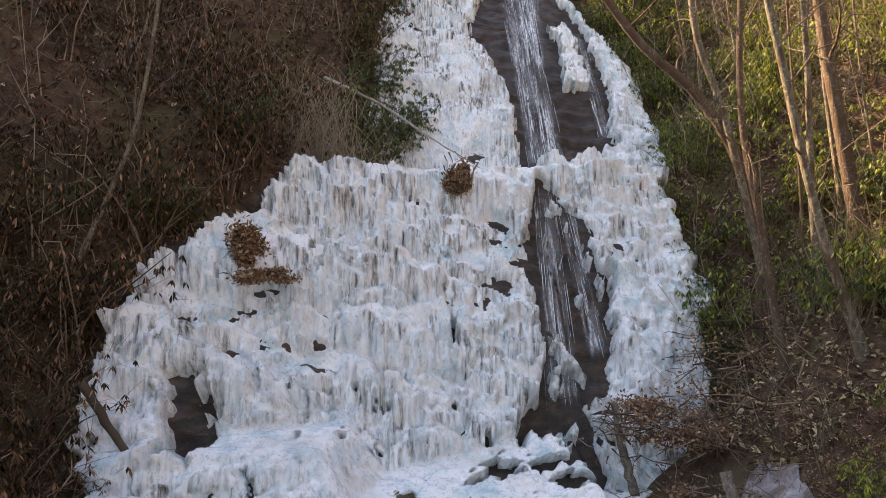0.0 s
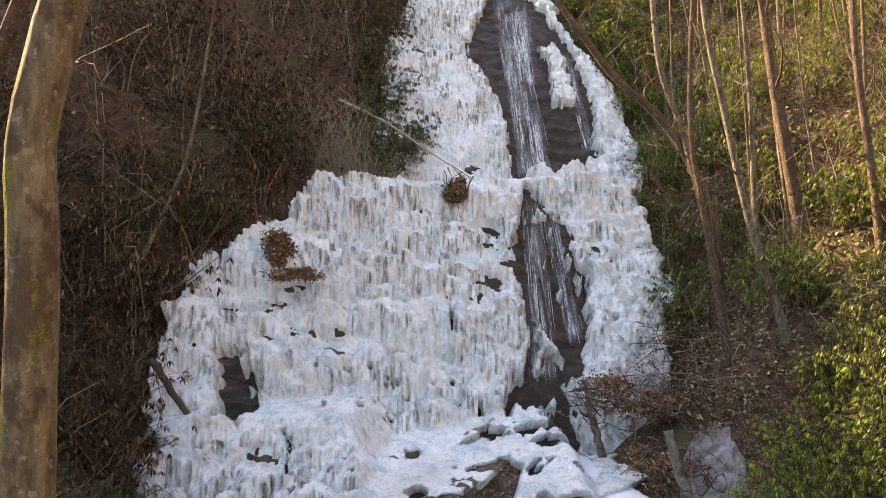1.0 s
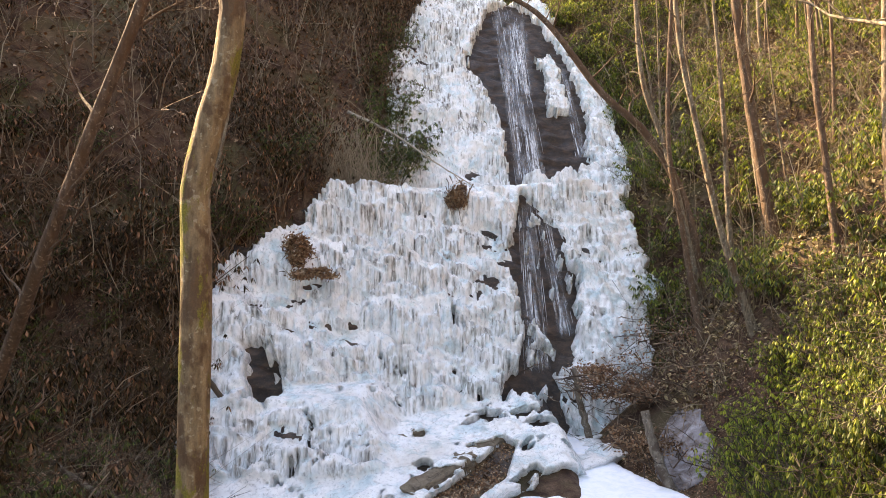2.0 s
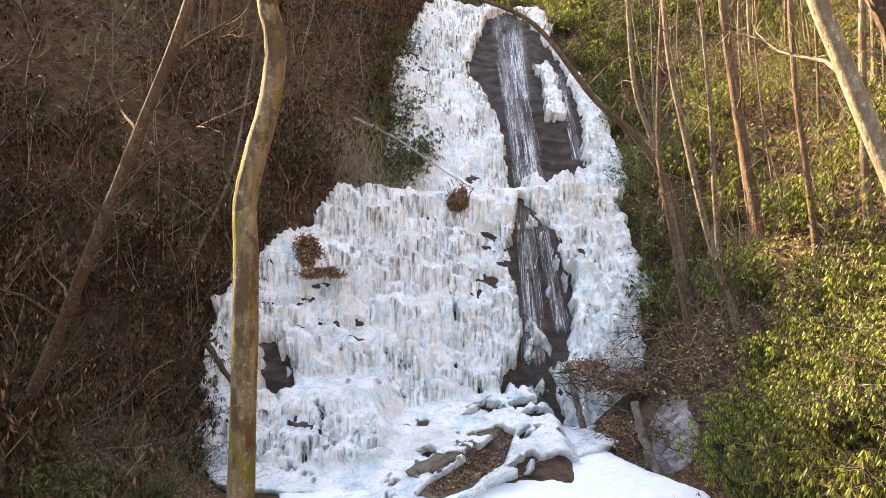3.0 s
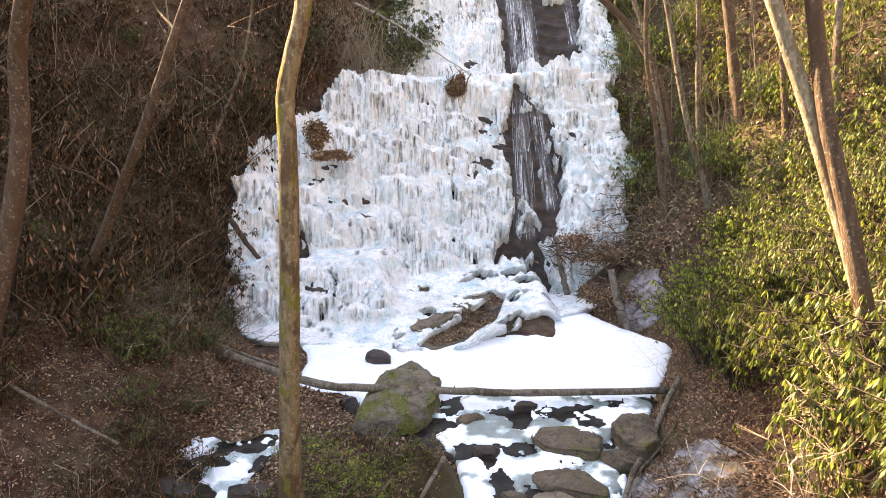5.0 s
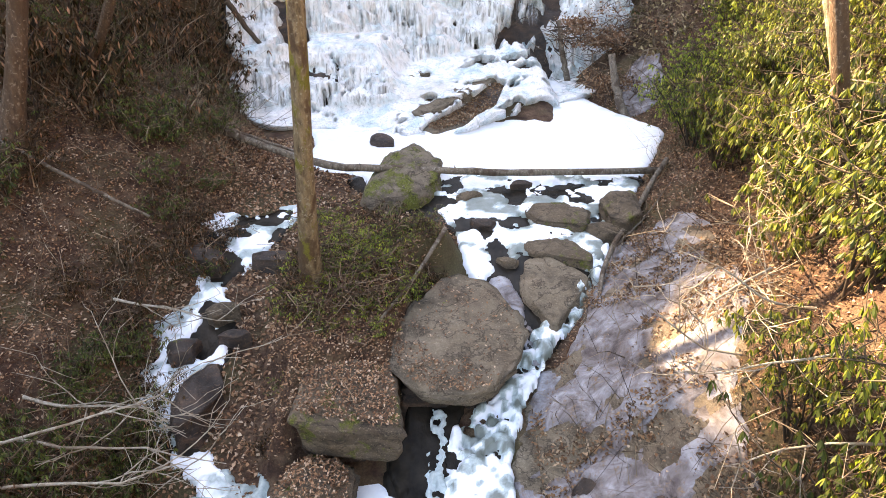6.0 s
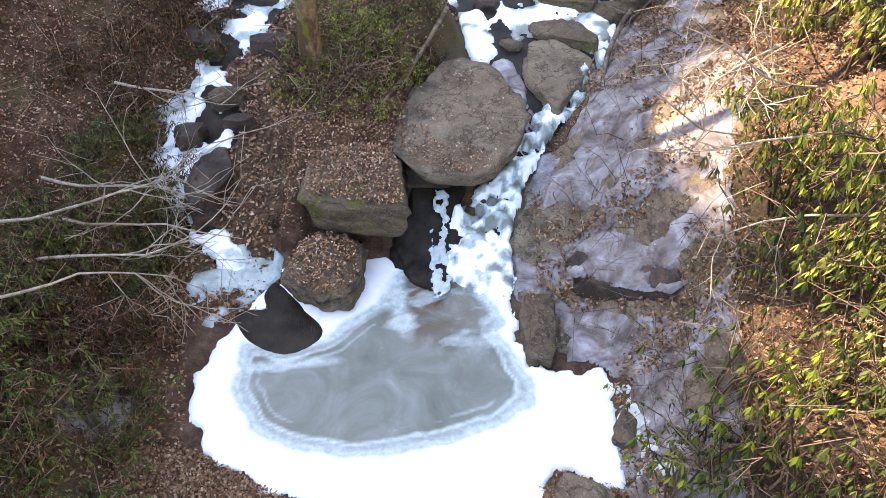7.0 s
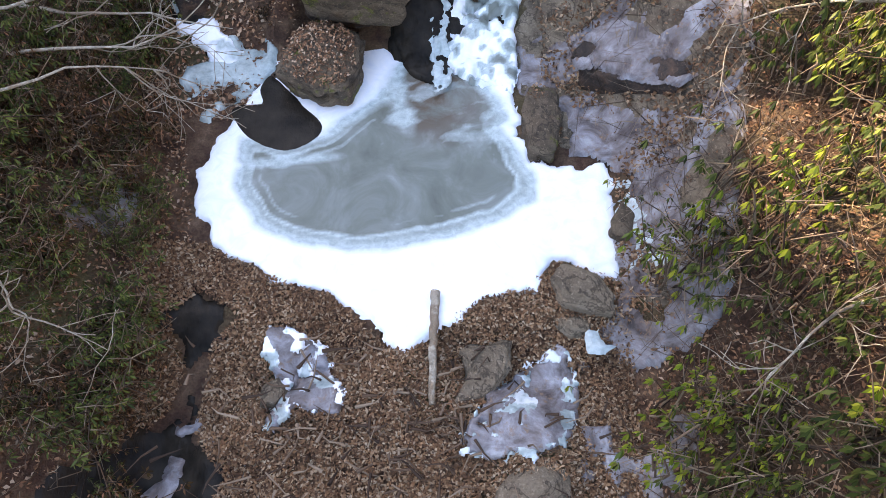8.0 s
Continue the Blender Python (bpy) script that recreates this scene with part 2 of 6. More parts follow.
def foam_material(name, film):
    """Falling water: white streaks; as a film, see-through between them."""
    n = Nodes(name)
    a = n.noise(13, 5, 0.65, (1, 0.07, 0.07))
    if film:
        k = n.level(n.noise(9, 6, 0.72, (1, 0.04, 0.05), 0.1), 0.40, 0.60)
        fleck = n.level(n.noise(12, 5, 0.7, (1, 0.25, 0.3)), 0.25, 0.58)
        n.link(n.mix(0.95, (0.0,) * 3, n.mix(1.0, n.mix(1.0, k, fleck, "MULTIPLY"), n.attribute("dense"), "MULTIPLY")), n.bsdf.inputs["Alpha"])
    return n.done(n.ramp(a, [(0.3, (0.62, 0.66, 0.72)), (0.6, (0.95, 0.96, 0.98))]), 0.25, ior=1.33)


def bark_material(name, dark, light, moss=0.0, patch=(0.42, 0.40, 0.36), warm=(0.11, 0.06, 0.032)):
    n = Nodes(name)
    fur = n.noise(9, 6, 0.65, (1, 1, 0.28))
    blot, fine, spot = n.noise(1.6, 5, 0.6, (1, 1, 0.7)), n.noise(60, 4, 0.7), n.noise(13, 4, 0.6)
    c = n.ramp(fur, [(0.3, dark), (0.65, light)])
    c = n.mix(n.level(spot, 0.58, 0.62), c, patch)
    c = n.mix(n.level(blot, 0.53, 0.58), c, n.mix(0.8, c, warm))
    c = n.mix(0.5, c, n.ramp(fine, [(0.3, (0.4, 0.4, 0.4)), (0.65, (1, 1, 1))]), "MULTIPLY")
    if moss:
        c = n.mix(n.level(n.noise(2.4, 6, 0.72, (1, 1, 0.45)), 0.69 - moss, 0.74 - moss), c, n.ramp(fine, [(0.3, (0.07, 0.07, 0.01)), (0.7, (0.30, 0.26, 0.05))]))
    return n.done(c, 0.9, n.bump(fur, 1.0, 0.08, n.bump(fine, 0.5, 0.02)))


def leaf_material(name, shades, rough, through_light=0.0, shine=0.5):
    """Leaves that differ one from another, and bush from bush."""
    n = Nodes(name)
    c = n.ramp(n.island(), shades)
    c = n.mix(0.6, c, n.ramp(n.each(), [(0.0, (0.55, 0.6, 0.5)), (0.5, (0.9, 0.9, 0.85)), (1.0, (1.0, 0.93, 0.8))]), "MULTIPLY")
    patch = n.noise(0.9, 4, 0.6)
    c = n.mix(0.7, c, n.ramp(patch, [(0.34, (0.60, 0.57, 0.55)), (0.58, (1, 1, 1))]), "MULTIPLY")
    n.done(c, rough)
    n.bsdf.inputs["Specular IOR Level"].default_value = shine
    if through_light:
        tr = n.add("ShaderNodeBsdfTranslucent")
        n.link(c, tr.inputs["Color"])
        mx = n.add("ShaderNodeMixShader")
        mx.inputs[0].default_value = through_light
        n.link(n.bsdf.outputs[0], mx.inputs[1])
        n.link(tr.outputs[0], mx.inputs[2])
        n.link(mx.outputs[0], n.out.inputs["Surface"])
    return n.m


SOIL = soil_material()
ROCK = rock_material("grey_brown_rock", (0.065, 0.052, 0.037), (0.20, 0.155, 0.108), (0.32, 0.26, 0.19), 0.9)
MOSSY = rock_material("mossy_rock", (0.045, 0.035, 0.024), (0.135, 0.10, 0.068), (0.25, 0.19, 0.13), 0.9, 0.065)
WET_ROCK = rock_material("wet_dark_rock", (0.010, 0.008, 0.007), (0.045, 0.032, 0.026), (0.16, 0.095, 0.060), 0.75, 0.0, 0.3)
ICE = ice_material("frozen_fall_ice")
POOL_ICE = pool_ice_material()
FILM_ICE = film_ice_material()
WATER = water_material()
FOAM = foam_material("falling_water_film", True)
STRAND = foam_material("falling_water", False)
BARK_PALE = bark_material("pale_mossy_bark", (0.10, 0.065, 0.036), (0.40, 0.29, 0.165), 0.15, (0.40, 0.33, 0.22))
BARK_RED = bark_material("reddish_bark", (0.065, 0.040, 0.026), (0.18, 0.112, 0.070), 0.03, (0.28, 0.21, 0.15))
BARK_CREAM = bark_material("cream_rugged_bark", (0.14, 0.10, 0.06), (0.48, 0.40, 0.28), 0.0, (0.56, 0.49, 0.37), (0.24, 0.17, 0.10))
BARK_GREY = bark_material("grey_bark", (0.06, 0.045, 0.030), (0.27, 0.21, 0.14), 0.03, (0.40, 0.34, 0.25))
DEADWOOD = bark_material("weathered_deadwood", (0.09, 0.07, 0.052), (0.28, 0.225, 0.17), 0.0, (0.34, 0.30, 0.25), (0.10, 0.065, 0.045))
BLEACHED = bark_material("bleached_wood", (0.28, 0.23, 0.17), (0.58, 0.51, 0.41), 0.0, (0.62, 0.56, 0.46), (0.3, 0.22, 0.15))
TWIG = leaf_material("twigs", [(0.0, (0.045, 0.027, 0.019)), (0.5, (0.13, 0.080, 0.053)), (1.0, (0.40, 0.30, 0.22))], 0.9)
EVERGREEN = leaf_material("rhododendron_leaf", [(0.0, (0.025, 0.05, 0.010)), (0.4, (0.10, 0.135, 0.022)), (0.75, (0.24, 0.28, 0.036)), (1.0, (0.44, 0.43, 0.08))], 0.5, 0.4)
# winter rhododendron leaf, its colour darkened to carry the left slope's shade
SHADE_DULLED = leaf_material("shade_dulled_leaf", [(0.0, (0.016, 0.011, 0.005)), (0.5, (0.062, 0.042, 0.016)), (0.8, (0.13, 0.068, 0.032)), (1.0, (0.44, 0.22, 0.135))], 0.75, 0.15, 0.15)
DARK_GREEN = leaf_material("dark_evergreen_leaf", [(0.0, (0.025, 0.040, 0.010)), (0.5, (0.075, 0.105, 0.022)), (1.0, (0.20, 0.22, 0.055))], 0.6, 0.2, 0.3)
HEMLOCK = leaf_material("bright_evergreen_leaf", [(0.0, (0.07, 0.12, 0.012)), (0.5, (0.23, 0.31, 0.024)), (1.0, (0.46, 0.48, 0.06))], 0.5, 0.35)
DARK_WOOD = leaf_material("dark_stems", [(0.0, (0.035, 0.024, 0.016)), (0.6, (0.085, 0.06, 0.04)), (1.0, (0.20, 0.15, 0.10))], 0.9)
PALE_TWIG = leaf_material("pale_twigs", [(0.0, (0.20, 0.15, 0.11)), (0.5, (0.36, 0.29, 0.215)), (1.0, (0.44, 0.36, 0.26))], 0.9)
LITTER = leaf_material("dry_leaves", [(0.0, (0.09, 0.046, 0.027)), (0.4, (0.25, 0.122, 0.066)), (0.75, (0.42, 0.235, 0.135)), (1.0, (0.62, 0.46, 0.34))], 0.85)
TAN_LITTER = leaf_material("tan_dry_leaves", [(0.0, (0.13, 0.09, 0.045)), (0.5, (0.34, 0.25, 0.125)), (1.0, (0.64, 0.52, 0.31))], 0.85)

# ---- mesh tools ----
def raw_mesh(name, verts, faces, material, smooth=False, attrs=None):
    me = bpy.data.meshes.new(name)
    verts = np.asarray(verts, np.float32)
    faces = np.asarray(faces, np.int32)
    k = faces.shape[1]
    me.vertices.add(len(verts))
    me.vertices.foreach_set("co", verts.ravel())
    me.loops.add(faces.size)
    me.loops.foreach_set("vertex_index", faces.ravel())
    me.polygons.add(len(faces))
    me.polygons.foreach_set("loop_start", np.arange(0, faces.size, k, dtype=np.int32))
    if smooth:
        me.polygons.foreach_set("use_smooth", np.ones(len(faces), bool))
    for key, values in (attrs or {}).items():
        a = me.attributes.new(key, 'FLOAT', 'POINT')
        a.data.foreach_set("value", np.asarray(values, np.float32).ravel())
    me.update(calc_edges=True)
    me.materials.append(material)
    return me


def thing(name, label, category, place=(0, 0, 0), group="", kind=""):
    """An Empty that carries the parts of one thing."""
    ob = new(name)
    ob.location = place
    ob.empty_display_size = 0.2
    return tagged(ob, label, category, group, kind)


def part(name, mesh, parent, label="", kind=""):
    """Links a mesh in world coordinates as a part of its thing."""
    ob = new(name, mesh)
    ob.parent = parent
    p = parent
    off = Vector((0, 0, 0))
    while p is not None:
        off += p.location
        p = p.parent
    ob.matrix_parent_inverse = Matrix.Translation(-off)
    return tagged(ob, label, kind=kind)


class Soup:
    """Triangles and quads gathered into one mesh; quads only, triangles repeat no corner."""

    def __init__(self):
        self.v, self.f, self.n = [], [], 0

    def put(self, verts, faces):
        self.v.append(np.asarray(verts, float))
        self.f.append(np.asarray(faces, int) + self.n)
        self.n += len(verts)

    def mesh(self, name, material, smooth=False):
        return raw_mesh(name, np.concatenate(self.v), np.concatenate(self.f), material, smooth)


def tube(soup, pts, radii, sides=6, rng=None, lump=0.0):
    """A closed tapering tube along pts."""
    pts = np.asarray(pts, float)
    radii = np.asarray(radii, float)
    d = np.gradient(pts, axis=0)
    d /= np.linalg.norm(d, axis=1, keepdims=True) + 1e-9
    ref = np.array([1.0, 0, 0]) if abs(d[0][0]) < 0.8 else np.array([0, 1.0, 0])
    u = np.cross(d, ref)
    u /= np.linalg.norm(u, axis=1, keepdims=True) + 1e-9
    w = np.cross(d, u)
    a = np.linspace(0, 2 * np.pi, sides, endpoint=False)
    r = radii[:, None] * np.ones(sides)
    if rng is not None and lump:
        r = r * (1 + lump * (rng.random(r.shape) - 0.5))
    ring = pts[:, None] + r[..., None] * (np.cos(a)[None, :, None] * u[:, None] + np.sin(a)[None, :, None] * w[:, None])
    n = len(pts)
    i = np.arange(n * sides).reshape(n, sides)
    j = np.roll(i, -1, 1)
    f = np.stack([i[:-1], j[:-1], j[1:], i[1:]], -1).reshape(-1, 4)
    soup.put(ring.reshape(-1, 3), f)


def curve_points(pts, count):
    """A smooth run of points through pts (Catmull-Rom)."""
    p = np.asarray(pts, float)
    p = np.vstack([2 * p[0] - p[1], p, 2 * p[-1] - p[-2]])
    out = []
    for s in np.linspace(0, len(p) - 3 - 1e-6, count):
        i = int(s)
        t = s - i
        a, b, c, d = p[i:i + 4]
        out.append(0.5 * (2 * b + (c - a) * t + (2 * a - 5 * b + 4 * c - d) * t * t + (3 * b - a - 3 * c + d) * t ** 3))
    return np.array(out)


def rounded(poly, per=4):
    """The outline with its corners softened."""
    p = np.asarray(poly, float)
    n = len(p)
    out = []
    for i in range(n):
        a, b, c, d = p[i - 1], p[i], p[(i + 1) % n], p[(i + 2) % n]
        for t in np.arange(per) / per:
            out.append(0.5 * (2 * b + (c - a) * t + (2 * a - 5 * b + 4 * c - d) * t * t + (3 * b - a - 3 * c + d) * t ** 3))
    return np.array(out)


def inside_by(poly, x, y):
    """Distance to a polygon's outline, positive inside."""
    p = np.asarray(poly, float)
    best = np.full(np.shape(x), 1e9)
    odd = np.zeros(np.shape(x), bool)
    for (ax, ay), (bx, by) in zip(p, np.roll(p, -1, 0)):
        dx, dy = bx - ax, by - ay
        t = np.clip(((x - ax) * dx + (y - ay) * dy) / (dx * dx + dy * dy), 0, 1)
        best = np.minimum(best, np.hypot(x - ax - t * dx, y - ay - t * dy))
        cross = ((ay > y) != (by > y)) & (x < (bx - ax) * (y - ay) / (by - ay + 1e-12) + ax)
        odd ^= cross
    return np.where(odd, best, -best)


def sheet_mesh(name, poly, base, material, step=0.12, thick=0.1, ragged=0.35, rough=0.04, gaps=0.0, scale=1.2, seed=1, skirt=0.06, edge=0.3, clear=None, murk=None):
    """A sheet with a ragged rim lying on base(x, y): ice, a skin of frost, water. gaps: the share that is missing."""
    p = poly = rounded(poly)
    lo, hi = p.min(0) - 0.5, p.max(0) + 0.5
    X, Y = np.meshgrid(np.arange(lo[0], hi[0], step), np.arange(lo[1], hi[1], step), indexing="ij")
    s = inside_by(poly, X, Y) + ragged * 2 * (fbm(X * scale * 1.4, Y * scale * 1.4, seed, 5) - 0.5)
    if gaps:
        hole = fbm(X * scale, Y * scale, seed + 40, 4) - (0.5 + (gaps - 0.5) * 0.55)
        s = np.minimum(s, hole * 1.6 / scale)
    Z = base(X, Y) + thick * np.sqrt(np.clip(s / edge, 0, 1)) - skirt * (s < 0.02) + rough * (fbm(X * 2.2, Y * 2.2, seed + 5, 4) - 0.5)
    keep = s > -1.2 * step
    ga, gb = np.gradient(s, step)
    pull = np.where(s < 0, np.clip(-s / (ga * ga + gb * gb + 0.05), 0, 1.6 * step), 0)
    X, Y = X + pull * ga, Y + pull * gb
    cell = keep[:-1, :-1] & keep[1:, :-1] & keep[1:, 1:] & keep[:-1, 1:]
    i = np.arange(X.size).reshape(X.shape)
    f = np.stack([i[:-1, :-1], i[1:, :-1], i[1:, 1:], i[:-1, 1:]], -1)[cell]
    used, back = np.unique(f, return_inverse=True)
    v = np.stack([X, Y, Z], -1).reshape(-1, 3)[used]
    attrs = {key: field(v[:, 0], v[:, 1]) for key, field in (("clear", clear), ("murk", murk)) if field is not None}
    return raw_mesh(name, v, back.reshape(-1, 4), material, True, attrs)


ROCK_TOPS = []


def rock(name, label, plan, top, foot, material, tilt=(0, 0), seed=1, layers=3, crown=0.12, group="", rough=0.16, litter=True, under=1.06):
    """A boulder or slab over a plan outline: layered sides, a worn rim and an uneven top."""
    p = np.asarray(plan, float)
    c = p.mean(0)
    n = 84
    loop = np.vstack([p, p[:1]])
    seg = np.r_[0, np.cumsum(np.hypot(*np.diff(loop, axis=0).T))]
    s = np.linspace(0, seg[-1], n, endpoint=False)
    o = np.stack([np.interp(s, seg, loop[:, 0]), np.interp(s, seg, loop[:, 1])], -1)
    o = (o + np.roll(o, 1, 0) + np.roll(o, -1, 0)) / 3
    size = np.hypot(*(p.max(0) - p.min(0)))
    rings = []
    h = top - foot
    sides = [(under, 0.0)] + [(under + (1.03 - under) * min(1.0, 1.25 * k / (layers + 0.6)) ** 0.7 + 0.02 * math.sin(seed * 3 + k * 2.1), (k + 0.5 * ((seed * 7 + k * 3) % 5) / 5) / (layers + 0.6)) for k in range(1, layers + 1)]
    sides += [(1.0, 0.88), (0.985, 0.955), (0.955, 0.99), (0.90, 1.0), (0.80, 1.0), (0.70, 1.0), (0.60, 1.0), (0.48, 1.0), (0.34, 1.0), (0.18, 1.0)]
    for q, (k, u) in enumerate(sides):
        xy = c + (o - c) * k
        a = fbm(xy[:, 0] * 1.6 + 9 * seed, xy[:, 1] * 1.6 + u * 4, seed, 4) - 0.5
        b = fbm(xy[:, 0] * 4 + 3 * seed, xy[:, 1] * 4 + u * 7, seed + 3, 3) - 0.5
        if u < 0.95:
            xy = xy + (xy - c) / (np.linalg.norm(xy - c, axis=1, keepdims=True) + 1e-9) * (rough * 2.8 * (a + 0.6 * b))[:, None]
        z = foot + h * u + ((xy - c) @ np.asarray(tilt)) * min(1, u * 1.3) + rough * (a + 0.7 * b) * (1.6 if u > 0.9 else 0.6)
        if u >= 1.0:
            z = z + crown * (1 - (k / 0.9) ** 2)
        rings.append(np.column_stack([xy, z]))
    v = np.concatenate(rings + [[[c[0], c[1], top + crown]]])
    i = np.arange(len(rings) * n).reshape(len(rings), n)
    j = np.roll(i, -1, 1)
    f = np.stack([i[:-1], j[:-1], j[1:], i[1:]], -1).reshape(-1, 4)
    last = i[-1]
    cap = np.stack([last, np.roll(last, -1), np.full(n, len(v) - 1)], -1)
    me = bpy.data.meshes.new(name)
    me.from_pydata(v.tolist(), [], f.tolist() + cap.tolist())
    me.polygons.foreach_set("use_smooth", np.ones(len(me.polygons), bool))
    me.materials.append(material)
    me.transform(Matrix.Translation((-c[0], -c[1], -foot)))
    ob = new(name, me)
    ob.location = (c[0], c[1], foot)
    if litter:
        ROCK_TOPS.append((p, top, tilt, c, crown))
    return tagged(ob, label, "rock", group)


def leaf_soup(soup, base, along, up, length, width, fold=0.35):
    """Many leaves at once, each a bent four-cornered blade."""
    side = np.cross(along, up)
    side /= np.linalg.norm(side, axis=1, keepdims=True) + 1e-9
    nrm = np.cross(side, along)
    L, W = length[:, None], width[:, None]
    tip = base + along * L - nrm * L * 0.12
    mid = base + along * L * 0.5 + nrm * L * 0.04
    a = mid + side * W * 0.5 - nrm * W * fold
    b = mid - side * W * 0.5 - nrm * W * fold
    v = np.stack([base, a, tip, b], 1).reshape(-1, 3)
    soup.put(v, np.arange(4 * len(base)).reshape(-1, 4))

# ---- ground ----
gx = np.concatenate([np.linspace(-260, -22, 40)[:-1], np.arange(-22, 26, 0.2), np.linspace(26, 260, 40)])
gy = np.concatenate([np.linspace(-160, -18, 30)[:-1], np.arange(-18, 62, 0.2), np.linspace(62, 320, 40)])
GX, GY = np.meshgrid(gx, gy, indexing="ij")
gi = np.arange(GX.size).reshape(GX.shape)
gf = np.stack([gi[:-1, :-1], gi[1:, :-1], gi[1:, 1:], gi[:-1, 1:]], -1).reshape(-1, 4)
GZ = land(GX, GY) + 0.06 * (fbm(GX * 3.1, GY * 3.1, 31, 3) - 0.5)
tagged(new("ground", raw_mesh("ground", np.stack([GX, GY, GZ], -1).reshape(-1, 3), gf, SOIL, True)),
       "brown leaf-littered ravine ground rising in steep banks", "ground", kind="structure")

# ---- the frozen falls ----
UPPER_ROCK = [(1.6, 25.6), (2.6, 27.8), (3.7, 30.9), (5.4, 32.4), (7.3, 31.4), (9.2, 27.2), (9.9, 23.6), (10.3, 20.8), (9.6, 17.2), (8.0, 16.0),
              (6.2, 15.4), (4.4, 15.6), (4.0, 18.2), (4.2, 20.2), (3.2, 22.2), (2.7, 24.0), (1.7, 24.9)]
LOWER_ROCK = [(4.4, 14.2), (5.6, 12.9), (6.2, 11.2), (6.6, 9.6), (6.3, 7.6), (5.6, 6.4), (3.9, 5.3), (2.5, 5.2), (3.6, 6.2), (3.8, 7.9), (3.5, 9.4), (3.4, 11.0), (3.7, 12.6)]
HOLE = [(-7.75, 7.4), (-7.3, 7.55), (-7.1, 7.0), (-6.8, 6.5), (-6.7, 5.75), (-7.2, 5.8), (-7.5, 6.6)]
PATCH = [(7.2, 26.4), (8.3, 26.2), (9.0, 24.6), (8.8, 21.2), (7.3, 21.1), (7.5, 23.0), (8.0, 24.4)]
LEAF_SHELF = [(-1.0, 14.1), (0.6, 16.5), (2.2, 19.3), (2.5, 19.0), (1.9, 16.4), (0.7, 14.6), (-0.5, 13.4)]
APRON = [(-12, 24), (-11, 16.5), (-6.5, 14.6), (-3.6, 14.2), (-1.6, 13.6), (0.6, 13.7), (2.3, 15.2), (3.2, 16.4), (4.6, 17.2), (5.6, 18.6), (7.0, 20.0), (8.4, 21.6), (14, 22.5), (14, 24)]


def fall_grid(step):
    """Plan places along the cliff, evenly spaced up its slope: x, s (way up the slope), y, z."""
    cols = np.arange(-10.4, 13.2, step)
    ys = np.linspace(13.3, 57.0, 3000)
    rows = None
    out = []
    for x in cols:
        zs = cliff(np.full_like(ys, x), ys)
        zs = np.maximum(zs, 3.3)
        way = np.r_[0, np.cumsum(np.hypot(np.diff(ys), np.diff(zs)))]
        if rows is None:
            rows = int(way[-1] / step)
        at = np.linspace(0, way[-1], rows)
        out.append(np.stack([np.full(rows, x), at, np.interp(at, way, ys), np.interp(at, way, zs)], -1))
    g = np.array(out)
    return g[..., 0], g[..., 1], g[..., 2], g[..., 3]


def fall_fields(x, s, y, z):
    """Ice cover, 0 to 1, and the distance to the open rock."""
    jag = fbm(x * 1.4, s * 1.1, 61, 5) - 0.5
    rim = np.minimum(x - np.interp(y, LEFT_Y, LEFT_X), np.interp(y, RIGHT_Y, RIGHT_X) - x) + 0.6 + 1.5 * jag
    zz = z + 0.9 * (fbm(x * 2.4, s * 0.5, 62, 4) - 0.5)
    xx = x + 0.9 * jag + 0.55 * (fbm(x * 4.5, s * 2.5, 60, 3) - 0.5)
    bare = np.maximum(np.maximum(inside_by(UPPER_ROCK, xx, zz), np.where(y > 22.6, inside_by(LOWER_ROCK, xx, zz), -2.0)), inside_by(HOLE, xx + 0.5 * (fbm(x * 6, s * 1.5, 59, 3) - 0.5), z + 0.9 * (zz - z)))
    bare = np.where(inside_by(PATCH, xx + 0.3 * jag, zz) > 0, -0.8, bare)
    bare = np.maximum(bare, np.where(y > 20.5, inside_by([(4.3, 5.6), (4.9, 5.6), (5.3, 3.0), (4.7, 3.0)], xx, z), -2.0))
    bare = bare - 2.2 * ease(0.60, 0.70, fbm(x * 1.9 + 1, s * 0.8, 79, 4)) * ease(15, 14, z) * (y > 22.6) * ease(0.2, 0.5, bare)
    mound = ease(-2.6, -1.6, x) * ease(5.2, 4.4, x) * ease(23.2, 21.5, y)
    bare = np.maximum(bare, 5.0 * (fbm(x * 2.9 + 7, s * 1.3, 78, 4) - 0.83 - 0.1 * ease(14.0, 15.0, z)))
    bare = np.where(mound > 0.3, np.maximum(bare, 7.0 * (fbm(x * 0.8 + 0.5 * y + 3, y * 1.1 - 1.2 * x, 68, 4) - 0.70)), bare)
    bare = np.maximum(bare, np.where(y < 22, 2.0 * inside_by(LEAF_SHELF, x, y), -9.0))
    rim = np.where(y < 22, np.minimum(rim, inside_by(APRON, x, y) + 1.1 * (fbm(x * 0.8, y * 0.8, 58, 4) - 0.5)), rim)
    return rim, bare


def faces_of(shape):
    i = np.arange(shape[0] * shape[1]).reshape(shape)
    return np.stack([i[:-1, :-1], i[1:, :-1], i[1:, 1:], i[:-1, 1:]], -1)


FALLS = thing("frozen_waterfall", "tall frozen waterfall of white ice over dark wet rock", "waterfall", (0, 22, 3.5))

